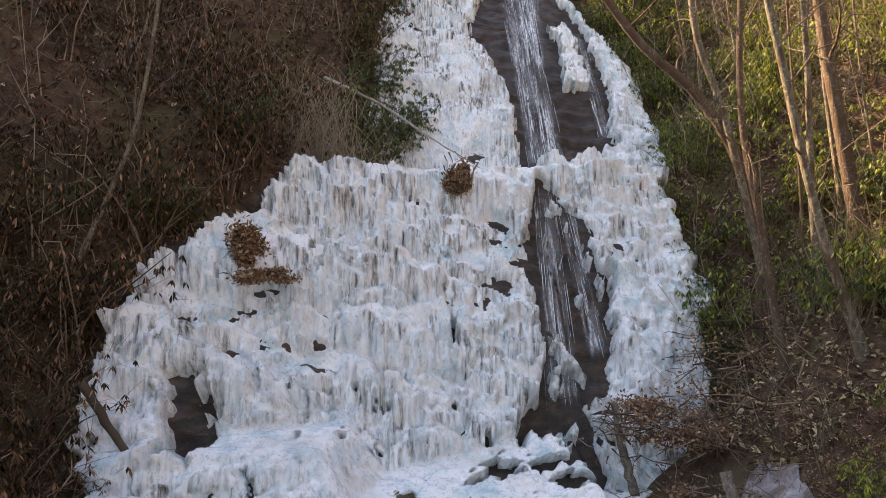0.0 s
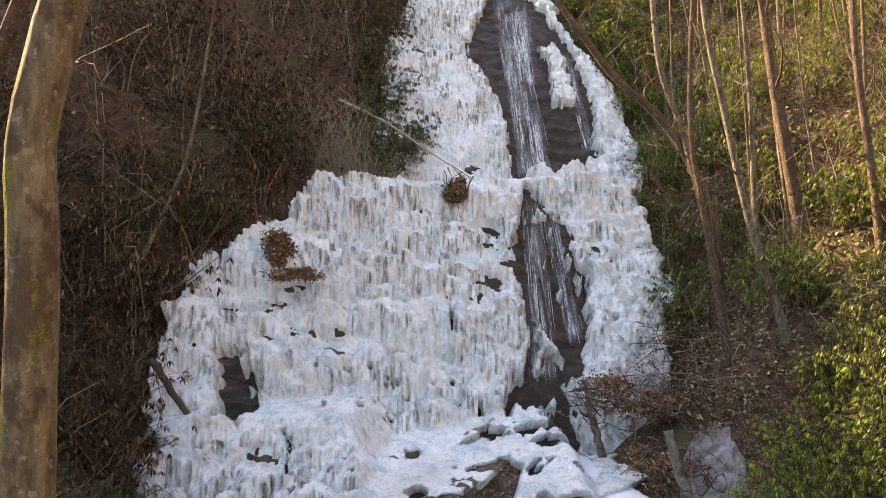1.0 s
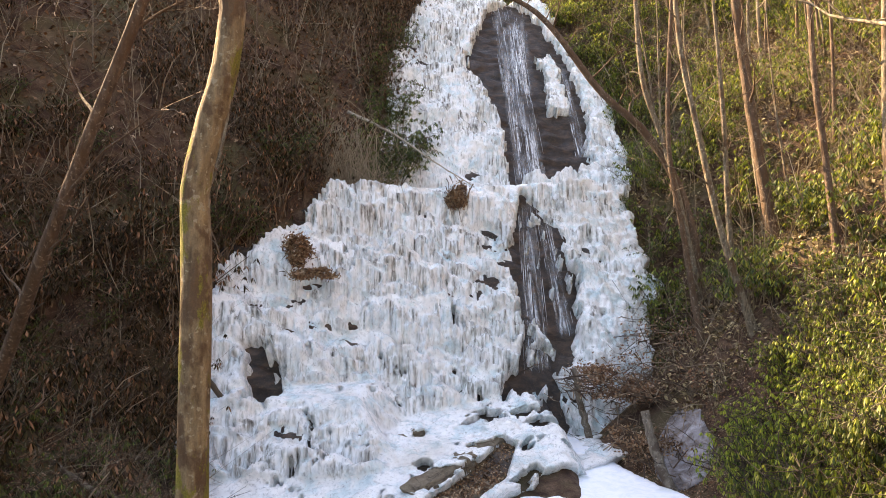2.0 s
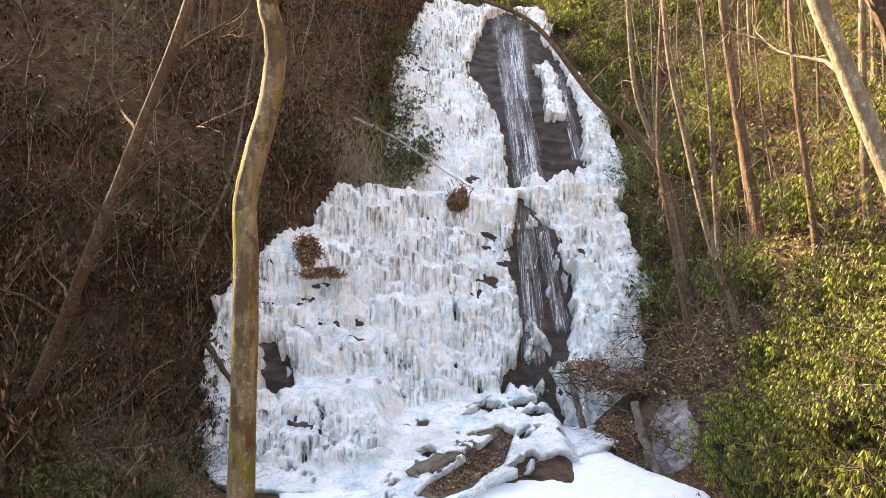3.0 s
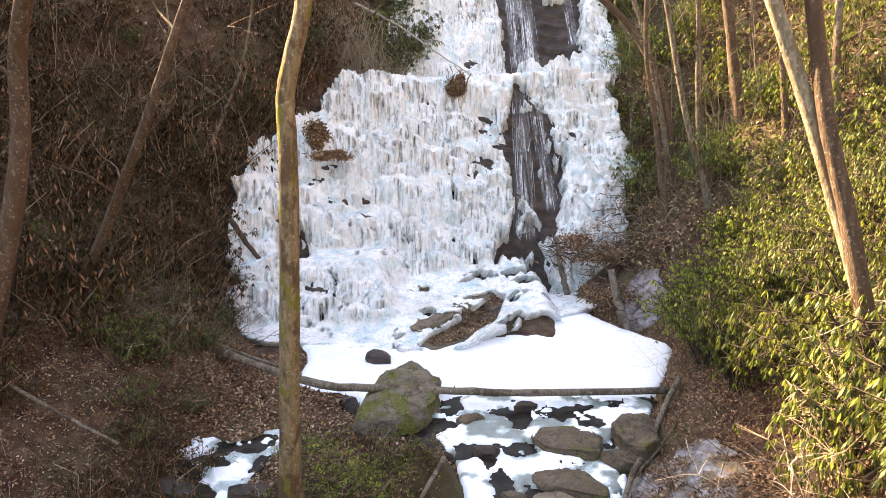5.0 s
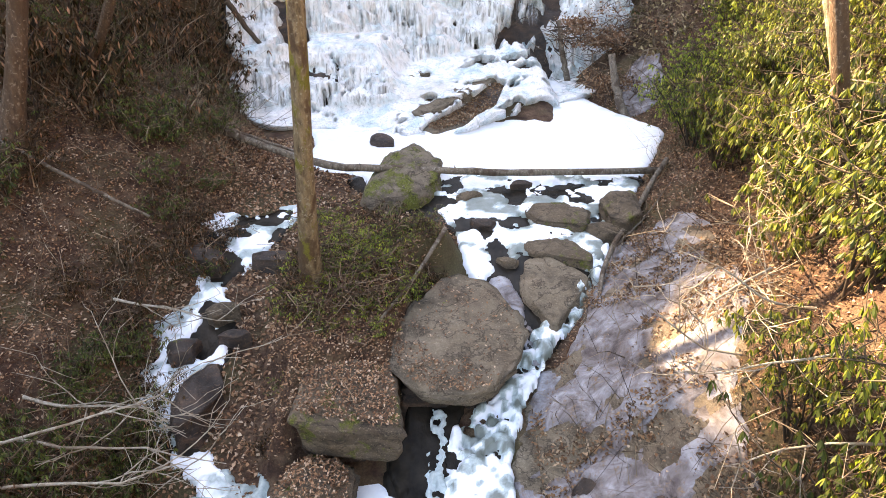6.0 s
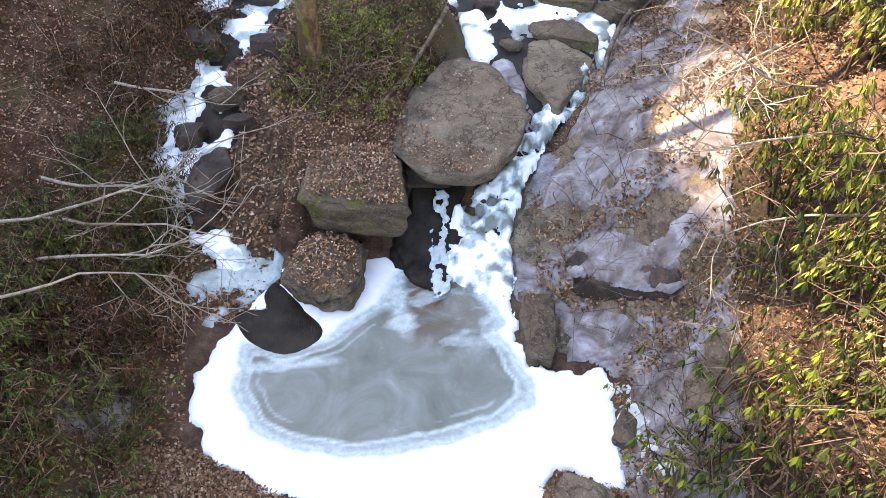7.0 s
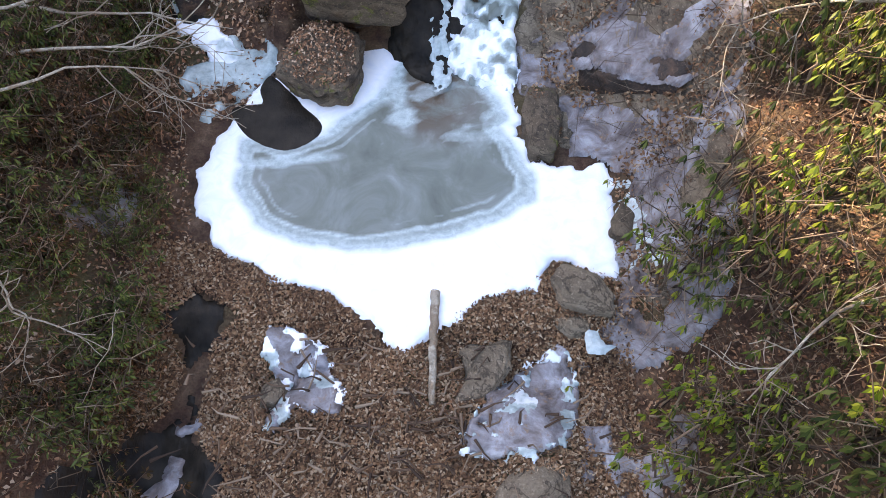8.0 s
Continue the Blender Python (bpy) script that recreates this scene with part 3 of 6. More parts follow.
# rock behind the ice
x, s, y, z = fall_grid(0.16)
ledge = np.abs(((z + 2.6 * fbm(x * 0.35, s * 0.35, 71, 4)) / 1.15) % 1.0 - 0.5) * 2
bluff = ease(0.2, 0.6, np.gradient(z, axis=1) / (np.gradient(y, axis=1) + np.gradient(z, axis=1) + 1e-6))
out_by = 0.10 + (0.15 + 0.85 * bluff) * (0.40 * ease(0.35, 0.65, ledge) * fbm(x * 0.8, s * 0.5, 72) + 0.55 * fbm(x * 0.9, s * 1.4, 73, 5) - 0.12)
sunk = np.where(y < 22, ease(1.5, 0.3, inside_by(APRON, x, y)), 0.0)
v = np.stack([x, y - 0.75 * out_by, z + 0.66 * out_by - 0.06 - 1.6 * sunk], -1)
part("rock_face", raw_mesh("rock_face", v.reshape(-1, 3), faces_of(x.shape).reshape(-1, 4), WET_ROCK, True), FALLS, "dark wet layered rock face")

# ice over it: ledges of many sizes with bulging lips, ribbed curtains below each lip, and cauliflower lumps
def ice_ledges(x, s, count, seed, half, tall, out):
    """Overlapping ledges, the boldest in front. Returns how far they stand out, and where they hang as curtains."""
    rng = np.random.default_rng(seed)
    best, curtain = np.zeros(x.shape), np.zeros(x.shape)
    wx = x + 0.9 * half[1] * (fbm(x * 0.9 / half[1], s * 0.9 / half[1], seed, 4) - 0.5)
    ws = s + 0.75 * tall[1] * (fbm(x * 2.6 / half[1], s * 0.7 / half[1], seed + 1, 4) - 0.5)
    cols, pitch = x[:, 0], s[:, 1] - s[:, 0]
    for _ in range(count):
        cx, cs = -10.4 + 23.6 * rng.random(), s.max() * rng.random()
        k = rng.random() ** 1.5
        hw, h, o = (a + (b - a) * k * (0.7 + 0.6 * rng.random()) for a, b in (half, tall, out))
        i0, i1 = np.searchsorted(cols, (cx - 1.7 * hw, cx + 1.7 * hw))
        if i1 - i0 < 2:
            continue
        p = pitch[(i0 + i1) // 2]
        j0, j1 = max(0, int((cs - 0.8 * h) / p)), int((cs + 1.8 * h) / p) + 1
        w = (slice(i0, i1), slice(j0, j1))
        t = (ws[w] - cs) / h
        side = np.clip(1 - np.abs((wx[w] - cx) / hw) ** 2.6, 0, 1) ** 0.6
        up = np.where(t < 0.66, 0.10 + 0.75 * t / 0.66, 0.85 + 0.15 * np.sin(np.clip((t - 0.66) / 0.22, 0, 1) * np.pi * 0.5)) * (t > 0) * (1 - ease(0.86, 1.0, t))
        d = o * up * side
        front = d > best[w]
        best[w] = np.where(front, d, best[w])
        curtain[w] = np.where(front, ease(0.0, 0.10, t) * ease(0.72, 0.60, t), curtain[w])
    return best, curtain


x, s, y, z = fall_grid(0.07)
rim, bare = fall_fields(x, s, y, z)
cover = ease(0.0, 0.28, np.minimum(rim, -bare))
step = np.gradient(z, axis=1) / (np.gradient(y, axis=1) + np.gradient(z, axis=1) + 1e-6)
steep = ease(0.2, 0.6, step)
great, hang1 = ice_ledges(x, s, 330, 63, (0.7, 2.6), (0.9, 2.6), (0.40, 1.15))
mid, hang2 = ice_ledges(x, s, 1500, 64, (0.3, 1.0), (0.35, 1.05), (0.16, 0.46))
small, hang3 = ice_ledges(x, s, 8000, 65, (0.10, 0.34), (0.12, 0.42), (0.06, 0.20))
rib = np.abs(np.sin(np.pi * (x * 1.7 + 3.0 * fbm(x * 0.8, s * 0.22, 65, 4))))
rib2 = np.abs(np.sin(np.pi * (x * 4.1 + 4.5 * fbm(x * 1.5, s * 0.30, 66, 4))))
wx, ws = x + 0.8 * fbm(x * 0.9, s * 0.9, 82, 3), s + 0.8 * fbm(x * 0.9, s * 0.9, 83, 3)
lump = cells(wx * 0.9, ws * 1.2, 67)
lump2 = cells(wx * 2.4 + 3, ws * 2.8, 70)
lump3 = cells(wx * 5.2, ws * 5.6, 74)
where = fbm(x * 0.28, s * 0.28, 75, 3)
frothy = ease(0.46, 0.60, where - 0.14 * ease(14.5, 13, z) * ease(6, 4, x) + 0.20 * ease(5.5, 7.0, x) + 0.12 * ease(15, 17, z))
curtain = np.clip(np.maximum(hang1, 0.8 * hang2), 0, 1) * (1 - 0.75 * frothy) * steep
d = 0.16 + 0.16 * where + (0.42 + 0.58 * steep) * ((1 - 0.55 * frothy) * great + (1 - 0.3 * frothy) * mid + small)
d = d + curtain * (0.20 * rib + 0.15 * rib2) + (0.75 + 0.25 * steep) * np.maximum(frothy, 0.7 * (1 - steep)) * (0.42 * lump + 0.26 * lump2) + 0.09 * lump3
for bx, bz, br, bh in ((6.7, 7.3, 0.75, 0.9), (7.3, 6.3, 0.8, 0.7), (8.2, 7.0, 0.9, 0.6), (5.6, 15.6, 1.0, 0.9), (7.6, 15.8, 1.2, 0.8), (-7.6, 5.9, 0.8, 0.5)):
    d = d + bh * np.exp(-((x - bx) ** 2 + (z - bz) ** 2) / br ** 2)
d = d * (0.25 + 0.75 * cover) * cover - 0.45 * (1 - cover)
murk = ease(0.30, 0.52, fbm(x * 0.5 + 5, s * 0.35, 76, 4))
lower_tint = ease(15.5, 13.5, z) * ease(-7.5, -5.5, x) * ease(5.0, 3.0, x) * ease(0.38, 0.56, fbm(x * 0.35 + 2, s * 0.3, 92, 4))
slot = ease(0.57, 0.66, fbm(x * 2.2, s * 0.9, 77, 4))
# grey on curtains and slots, and darker in creases between the small lumps
thin = 0.45 * lower_tint * ease(0.62, 0.30, lump3) + curtain * (0.35 + 0.65 * murk) * (1 - 0.6 * rib * rib2) + 0.8 * slot * steep * ease(0.35, 0.1, small + mid) + ease(0.8, 0.0, cover) * 0.7
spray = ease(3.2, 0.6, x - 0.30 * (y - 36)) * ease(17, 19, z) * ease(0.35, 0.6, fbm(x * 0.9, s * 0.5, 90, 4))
# patches of darker creases away from the curtains too
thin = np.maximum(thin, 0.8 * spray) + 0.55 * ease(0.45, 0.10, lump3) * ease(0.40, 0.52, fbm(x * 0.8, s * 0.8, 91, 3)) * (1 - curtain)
v = np.stack([x + 0.05 * (lump2 - 0.5), y - 0.78 * d, z + 0.55 * d], -1)
cell = faces_of(x.shape)
on = cover > 0.001
keep = (on[:-1, :-1] | on[1:, 1:] | on[1:, :-1] | on[:-1, 1:])
quads = cell[keep]
used, back = np.unique(quads, return_inverse=True)
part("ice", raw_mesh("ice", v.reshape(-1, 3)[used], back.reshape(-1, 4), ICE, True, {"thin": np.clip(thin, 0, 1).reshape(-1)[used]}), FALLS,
     "white lumpy tiers of ice with hanging ribs")


def on_fall(px, pz):
    """The place on the cliff at that x and height."""
    yy = np.linspace(14, 56, 1600)
    zz = cliff(np.full_like(yy, px), yy)
    return float(np.interp(pz, np.maximum.accumulate(zz + yy * 1e-4), yy))


def veil(top_x, foot_x, top_z, foot_z, strands, seed, lift=0.5, full=1.0):
    """Falling water: a streaky film over the rock, and thin straight strands before it."""
    rng = np.random.default_rng(seed)

    def at(u, w, off):
        px = (top_x[0] + u * (top_x[1] - top_x[0])) * (1 - w) + (foot_x[0] + u * (foot_x[1] - foot_x[0])) * w
        pz = top_z + (foot_z - top_z) * w
        return px, on_fall(px, pz) - 0.78 * (lift + off), pz + 0.5 * (lift + off)

    nu, nw = 22, 70
    v = [at(u, w, 0.10 * math.sin(9 * u + 3 * w)) for u in np.linspace(0, 1, nu) for w in np.linspace(0, 1, nw)]
    u, w = np.meshgrid(np.linspace(0, 1, nu), np.linspace(0, 1, nw), indexing="ij")
    dense = full * (0.25 + 0.75 * ease(0.35, 0.6, fbm(u * 7 + seed, w * 2.5, seed, 4))) * ease(0, 0.22, u) * ease(1, 0.75, u) * (0.35 + 0.65 * ease(0.1, 0.4, w)) * ease(0, 0.05, w) * ease(1.0, 0.94, w)
    part("water_veil", raw_mesh("water_veil", v, faces_of((nu, nw)).reshape(-1, 4), FOAM, True, {"dense": dense}), FALLS, "thin streaky film of falling water")
    soup = Soup()
    for _ in range(strands):
        u, a = rng.random(), rng.random() ** 1.3 * 0.97
        b = min(1.0, a + 0.03 + 0.22 * rng.random() ** 2)
        off = 0.12 * rng.random()
        pts = [at(u, w, off) for w in np.linspace(a, b, 5)]
        r = (0.004 + 0.011 * rng.random() ** 2) * np.array([0.5, 1, 1, 0.9, 0.4])
        tube(soup, pts, r, 3)
    part("water_strand", soup.mesh("water_strand", STRAND, True), FALLS, "thin white strands of falling water", "stuff")


veil((3.7, 6.9), (4.3, 6.9), 31.8, 22.5, 60, 1, 0.62)
veil((4.0, 6.3), (4.4, 6.8), 27.0, 15.4, 60, 4, 0.62)
veil((3.9, 4.9), (3.5, 4.9), 14.0, 5.8, 50, 2, 0.6, 0.5)
veil((4.9, 5.6), (5.3, 6.3), 13.9, 7.2, 40, 5, 0.6, 0.5)
veil((8.6, 9.7), (9.0, 9.9), 26.0, 17.5, 16, 3, 0.62)


# ---- ice on the pools and along the creek ----
def floor_at(px, py):
    return np.interp(py, FLOOR_Y, FLOOR_Z)


def ground_at(px, py):
    return land(px, py)


PLUNGE = [(-3.05, -0.9), (-2.1, -1.55), (-1.5, -1.6), (-1.2, -2.25), (-0.7, -2.4), (-0.1, -2.3), (0.0, -1.0), (0.8, -1.0), (1.04, -1.7), (1.35, -2.9), (1.32, -4.4), (1.57, -5.05), (2.45, -5.2), (3.15, -5.7), (2.97, -6.35), (2.9, -7.9), (2.5, -7.7), (1.76, -7.5),
          (1.27, -8.0), (0.46, -8.2), (-0.23, -8.65), (-0.95, -9.3), (-1.6, -8.75), (-2.4, -8.1), (-3.15, -7.9), (-4.5, -7.2), (-4.95, -6.5), (-5.15, -5.4), (-4.95, -4.5), (-4.65, -3.9), (-4.0, -2.8)]
CLEAR = [(-4.35, -4.6), (-3.5, -4.9), (-2.75, -4.55), (-2.3, -4.15), (-1.6, -3.6), (-1.3, -2.7), (-0.7, -2.3), (-0.1, -2.7), (0.84, -3.6), (0.95, -4.1), (0.75, -4.3), (1.15, -5.0),
         (1.42, -5.55), (1.34, -6.1), (0.72, -6.6), (-0.23, -6.9), (-1.2, -7.1), (-2.0, -7.12), (-2.95, -6.95), (-3.73, -6.55), (-4.25, -5.8)]


def pool_clear(a, b):
    """Where the pool ice is clear, with paler rings of frost along its rim and drifts of it across."""
    k = inside_by(CLEAR, a, b) + 0.30 * (fbm(a * 1.3, b * 1.3, 33) - 0.5)
    clear = ease(-0.30, 0.36, k)
    ring = np.exp(-((k - 0.16 - 0.10 * fbm(a, b, 34)) / 0.045) ** 2) * ease(-3.5, -5.5, b) + 0.6 * np.exp(-((k - 0.42) / 0.05) ** 2) * ease(0.45, 0.6, fbm(a * 1.1, b * 1.1, 35))
    drift = np.exp(-((b + 5.15 - 0.10 * (a + 3.0)) / 0.12) ** 2) * ease(-1.9, -2.8, a) + 0.9 * np.exp(-((a + 1.25 + 0.25 * (b + 3.5)) / 0.22) ** 2) * ease(-5.0, -4.0, b)
    drift = drift + 0.7 * ease(0.52, 0.70, fbm(a * 0.9 + 0.5 * b, b * 2.2 - a, 38, 5)) * ease(-5.4, -4.4, b)
    return clear * (1 - 0.5 * np.clip(ring + drift, 0, 1))


def pool_murk(a, b):
    """Where the stream's brown water shows through the ice."""
    return ease(1.5, 0.3, np.hypot((a + 0.45) * 1.0, (b + 3.3) * 0.75) + 0.7 * (fbm(a * 1.4, b * 1.4, 39) - 0.5))


POOL = thing("plunge_pool", "frozen plunge pool, white at its rim and grey in the middle", "pool", (-1, -5, 0.6), kind="structure")
part("pool_ice", sheet_mesh("pool_ice", PLUNGE, lambda a, b: 0 * a + 0.64, POOL_ICE, 0.06, 0.09, 0.30, 0.015, seed=3, scale=1.5, edge=0.25,
     clear=pool_clear, murk=pool_murk), POOL, "white and grey pool ice")
DARK_HOLE = [(-4.65, -4.0), (-4.5, -3.75), (-4.05, -3.7), (-4.15, -3.3), (-4.0, -2.9), (-3.7, -3.15), (-3.15, -3.8), (-2.8, -4.2), (-2.8, -4.55), (-3.15, -4.85), (-3.6, -4.9), (-4.2, -4.6)]
part("open_water", sheet_mesh("open_water", DARK_HOLE, lambda a, b: 0 * a + 0.735, WATER, 0.05, 0.012, 0.05, 0.0, seed=4, skirt=0.0, edge=0.1), POOL, "dark open water in the ice")

UPPER = [(-6.2, 16.6), (-5.2, 13.0), (-4.9, 10.2), (-3.2, 9.2), (-2.4, 7.7), (-1.2, 7.6), (0.2, 8.9), (2.0, 8.9), (4.2, 8.7), (6.3, 8.9), (7.0, 10.0), (8.6, 13.9), (7.5, 16.4),
         (6.4, 19.5), (6.0, 23.2), (5.0, 23.2), (3.6, 20.6), (2.6, 17.5), (-0.5, 14.4), (-2.2, 14.0), (-3.5, 16.0)]
BASIN = thing("upper_pool", "snow-white frozen pool at the foot of the falls", "pool", (2, 12, 3.4), kind="structure")
part("pool_ice", sheet_mesh("pool_ice", UPPER, lambda a, b: 0 * a + 3.56, POOL_ICE, 0.12, 0.10, 0.16, 0.03, seed=6, clear=lambda a, b: 0.9 * ease(0.60, 0.70, fbm(a * 0.5, b * 0.9, 36, 4)) * ease(15, 19, b)), BASIN, "snow-white pool ice")

CREEK = thing("creek", "half-frozen creek running between boulders", "creek", (1, 2, 2), kind="structure")
RUN = [(-3.0, 9.2), (6.2, 9.2), (5.2, 6.6), (4.2, 4.4), (2.7, 1.4), (1.5, -0.2), (1.0, -2.0), (0.7, -3.2), (-1.2, -3.0), (-1.3, -1.2), (0.8, -1.4), (1.4, 1.0), (0.8, 3.2), (0.2, 5.5), (-2.0, 7.2)]
part("water", sheet_mesh("water", RUN, lambda a, b: floor_at(a, b) + 0.10, WATER, 0.12, 0.02, 0.12, 0.05, seed=7, skirt=0.15), CREEK, "dark running water")
BROKEN = [(-2.6, 8.9), (5.8, 9.0), (5.1, 6.6), (4.6, 4.8), (3.8, 4.2), (2.0, 4.6), (1.4, 3.0), (0.6, 3.6), (0.1, 5.6), (-0.6, 7.2)]
part("ice_floe", sheet_mesh("ice_floe", BROKEN, lambda a, b: floor_at(a, b) + 0.10, POOL_ICE, 0.06, 0.12, 0.18, 0.10, 0.34, 1.5, 8, edge=0.13, clear=lambda a, b: 0.8 * ease(0.48, 0.62, fbm(a * 1.3, b * 1.9, 37, 5))), CREEK, "broken white ice")
CHUTE = [(4.6, 4.8), (3.9, 4.4), (3.2, 2.7), (2.6, 2.1), (1.7, 1.2), (1.2, 0.0), (0.5, -0.6), (-0.1, -1.4), (-0.1, -2.9), (1.2, -3.4), (1.3, -1.7), (1.75, -0.4), (2.3, 0.8), (3.0, 1.7), (3.7, 2.6)]
part("ice_floe", sheet_mesh("ice_floe", CHUTE, lambda a, b: floor_at(a, b) + 0.14, POOL_ICE, 0.045, 0.16, 0.14, 0.45, 0.20, 2.4, 9, edge=0.16, clear=lambda a, b: ease(0.40, 0.72, fbm(a * 3.4, b * 3.4, 41, 5))), CREEK, "lumpy ice down the chute")
CASCADE = [(-1.05, -0.2), (-0.55, 0.2), (0.3, -0.4), (-0.1, -1.5), (-0.05, -2.6), (-0.4, -3.2), (-1.0, -2.9), (-1.35, -2.0), (-1.1, -1.2)]
part("water", sheet_mesh("water", CASCADE, lambda a, b: np.maximum(floor_at(a, b) + 0.22, 0.74), WATER, 0.05, 0.03, 0.10, 0.16, seed=23, skirt=0.1), CREEK, "dark churning water of the cascade")
part("foam", sheet_mesh("foam", [(-0.45, -0.6), (-0.15, -0.9), (-0.2, -2.0), (-0.1, -3.1), (-0.45, -3.5), (-0.6, -2.6), (-0.5, -1.6)], lambda a, b: np.maximum(floor_at(a, b) + 0.30, 0.82), POOL_ICE, 0.03, 0.04, 0.12, 0.10, 0.42, 5.0, 28, edge=0.06, clear=lambda a, b: 0.3 + 0 * a), CREEK, "white flecks of foam on the cascade")
part("ice_floe", sheet_mesh("ice_floe", [(-0.85, 0.1), (-0.35, 0.15), (-0.45, -0.45), (-0.95, -0.4)], lambda a, b: floor_at(a, b) + 0.30, POOL_ICE, 0.04, 0.13, 0.08, 0.2, 0.1, 2.2, 29, edge=0.12, clear=lambda a, b: 0.15 + 0.5 * fbm(a * 3, b * 3, 44)), CREEK, "lumps of ice under the cascade")
ARM = [(-4.9, 7.4), (-4.8, 6.1), (-5.6, 4.4), (-6.2, 3.3), (-5.4, 1.9), (-5.5, 0.4), (-5.5, -1.4), (-4.6, -2.2), (-5.0, -2.7), (-6.2, -1.6), (-7.6, 0.2), (-7.3, 1.1), (-7.5, 2.0), (-6.9, 3.3), (-7.4, 4.7), (-7.0, 6.8), (-5.9, 6.6)]
part("water", sheet_mesh("water", ARM, lambda a, b: ground_at(a, b) + 0.03, WATER, 0.12, 0.02, 0.15, 0.03, seed=10), CREEK, "dark running water")
part("ice_floe", sheet_mesh("ice_floe", ARM, lambda a, b: ground_at(a, b) + 0.03, POOL_ICE, 0.06, 0.10, 0.30, 0.06, 0.34, 1.6, 11, edge=0.15, clear=lambda a, b: 0.55 * ease(0.45, 0.7, fbm(a * 1.7, b * 1.7, 46))), CREEK, "broken white ice")
part("ice_floe", sheet_mesh("ice_floe", [(-5.3, -1.9), (-4.2, -2.0), (-3.9, -2.7), (-4.6, -3.6), (-5.3, -3.9), (-5.9, -3.0)], lambda a, b: np.maximum(ground_at(a, b), 0.62) + 0.03, POOL_ICE, 0.06, 0.09, 0.3, 0.16, 0.4, 1.8, 12, clear=lambda a, b: 0.3 + 0.5 * fbm(a * 2, b * 2, 45)), CREEK, "glazed ice over stones")
LOWER = [(-3.4, -8.9), (-3.1, -8.7), (-2.5, -8.95), (-2.0, -9.7), (-2.0, -10.2), (-2.4, -10.2), (-2.75, -10.1), (-3.0, -10.55), (-3.25, -10.3), (-3.2, -9.7)]
LOWER2 = [(0.2, -10.3), (0.7, -9.6), (1.7, -9.0), (2.0, -9.6), (1.8, -10.6), (1.2, -10.9), (0.1, -10.9)]
LOWER3 = [(-3.8, -8.5), (-4.6, -8.0), (-5.1, -8.5), (-4.8, -9.3), (-5.0, -10.1), (-5.8, -10.8), (-6.6, -11.6), (-7.2, -13.0), (-4.6, -13.2), (-3.8, -11.2), (-4.45, -10.4), (-4.4, -9.6), (-4.3, -8.9)]
part("ice_floe", sheet_mesh("ice_floe", LOWER, lambda a, b: ground_at(a, b) + 0.14, POOL_ICE, 0.025, 0.02, 0.2, 0.01, 0.34, 5.0, 13, edge=0.05, clear=lambda a, b: 0.55 * ease(0.42, 0.6, fbm(a * 3, b * 3, 47))), CREEK, "thin broken ice")
part("ice_floe", sheet_mesh("ice_floe", LOWER2, lambda a, b: ground_at(a, b) + 0.14, POOL_ICE, 0.025, 0.02, 0.25, 0.01, 0.34, 5.0, 14, edge=0.05, clear=lambda a, b: 0.16 + 0.45 * ease(0.35, 0.6, fbm(a * 4, b * 4, 42, 5))), CREEK, "thin broken ice")
part("water", sheet_mesh("water", LOWER3, lambda a, b: ground_at(a, b) + 0.04, WATER, 0.07, 0.02, 0.7, 0.02, 0.12, 1.6, 15), CREEK, "dark running water")
part("ice_floe", sheet_mesh("ice_floe", [(3.0, -5.6), (3.6, -7.4), (3.1, -8.8), (2.2, -9.2), (2.4, -8.3), (3.0, -7.7)], lambda a, b: np.maximum(ground_at(a, b), 0.6) + 0.05, POOL_ICE, 0.07, 0.06, 0.2, 0.03, 0.25, 1.3, 16, clear=lambda a, b: 0.3 + 0 * a), CREEK, "thin broken ice")

# bare bedrock beside the chute, skinned with frost
SLOPE = [(2.9, 1.0), (4.0, 3.6), (5.2, 5.4), (6.8, 4.8), (6.6, 2.0), (6.0, -0.8), (5.2, -3.0), (4.9, -5.5), (4.4, -7.6), (3.2, -8.4), (3.2, -5.4), (2.0, -4.6), (1.3, -2.9), (1.4, -1.6), (1.7, -0.5), (2.2, 0.5)]
tagged(new("bedrock", sheet_mesh("bedrock", SLOPE, lambda a, b: ground_at(a, b) + 0.02, ROCK, 0.12, 0.05, 0.3, 0.14, seed=17)), "grey-brown bedrock slope beside the creek", "rock", kind="structure")
FROST = thing("frost_skin", "thin frosted ice over the bedrock slope", "ice", (4, -2, 1.5), kind="structure")
FROST_A = [(2.35, -2.75), (3.0, -2.3), (3.8, -2.5), (4.5, -3.2), (4.7, -4.0), (4.1, -4.5), (3.3, -4.0), (2.6, -3.45)]


def shelf_plane(a, b):
    return 1.86 + 0.55 * (a - 3.55) + 0.05 * (b + 3.3)


def slope_at(a, b):
    return ground_at(a, b) + 0.05


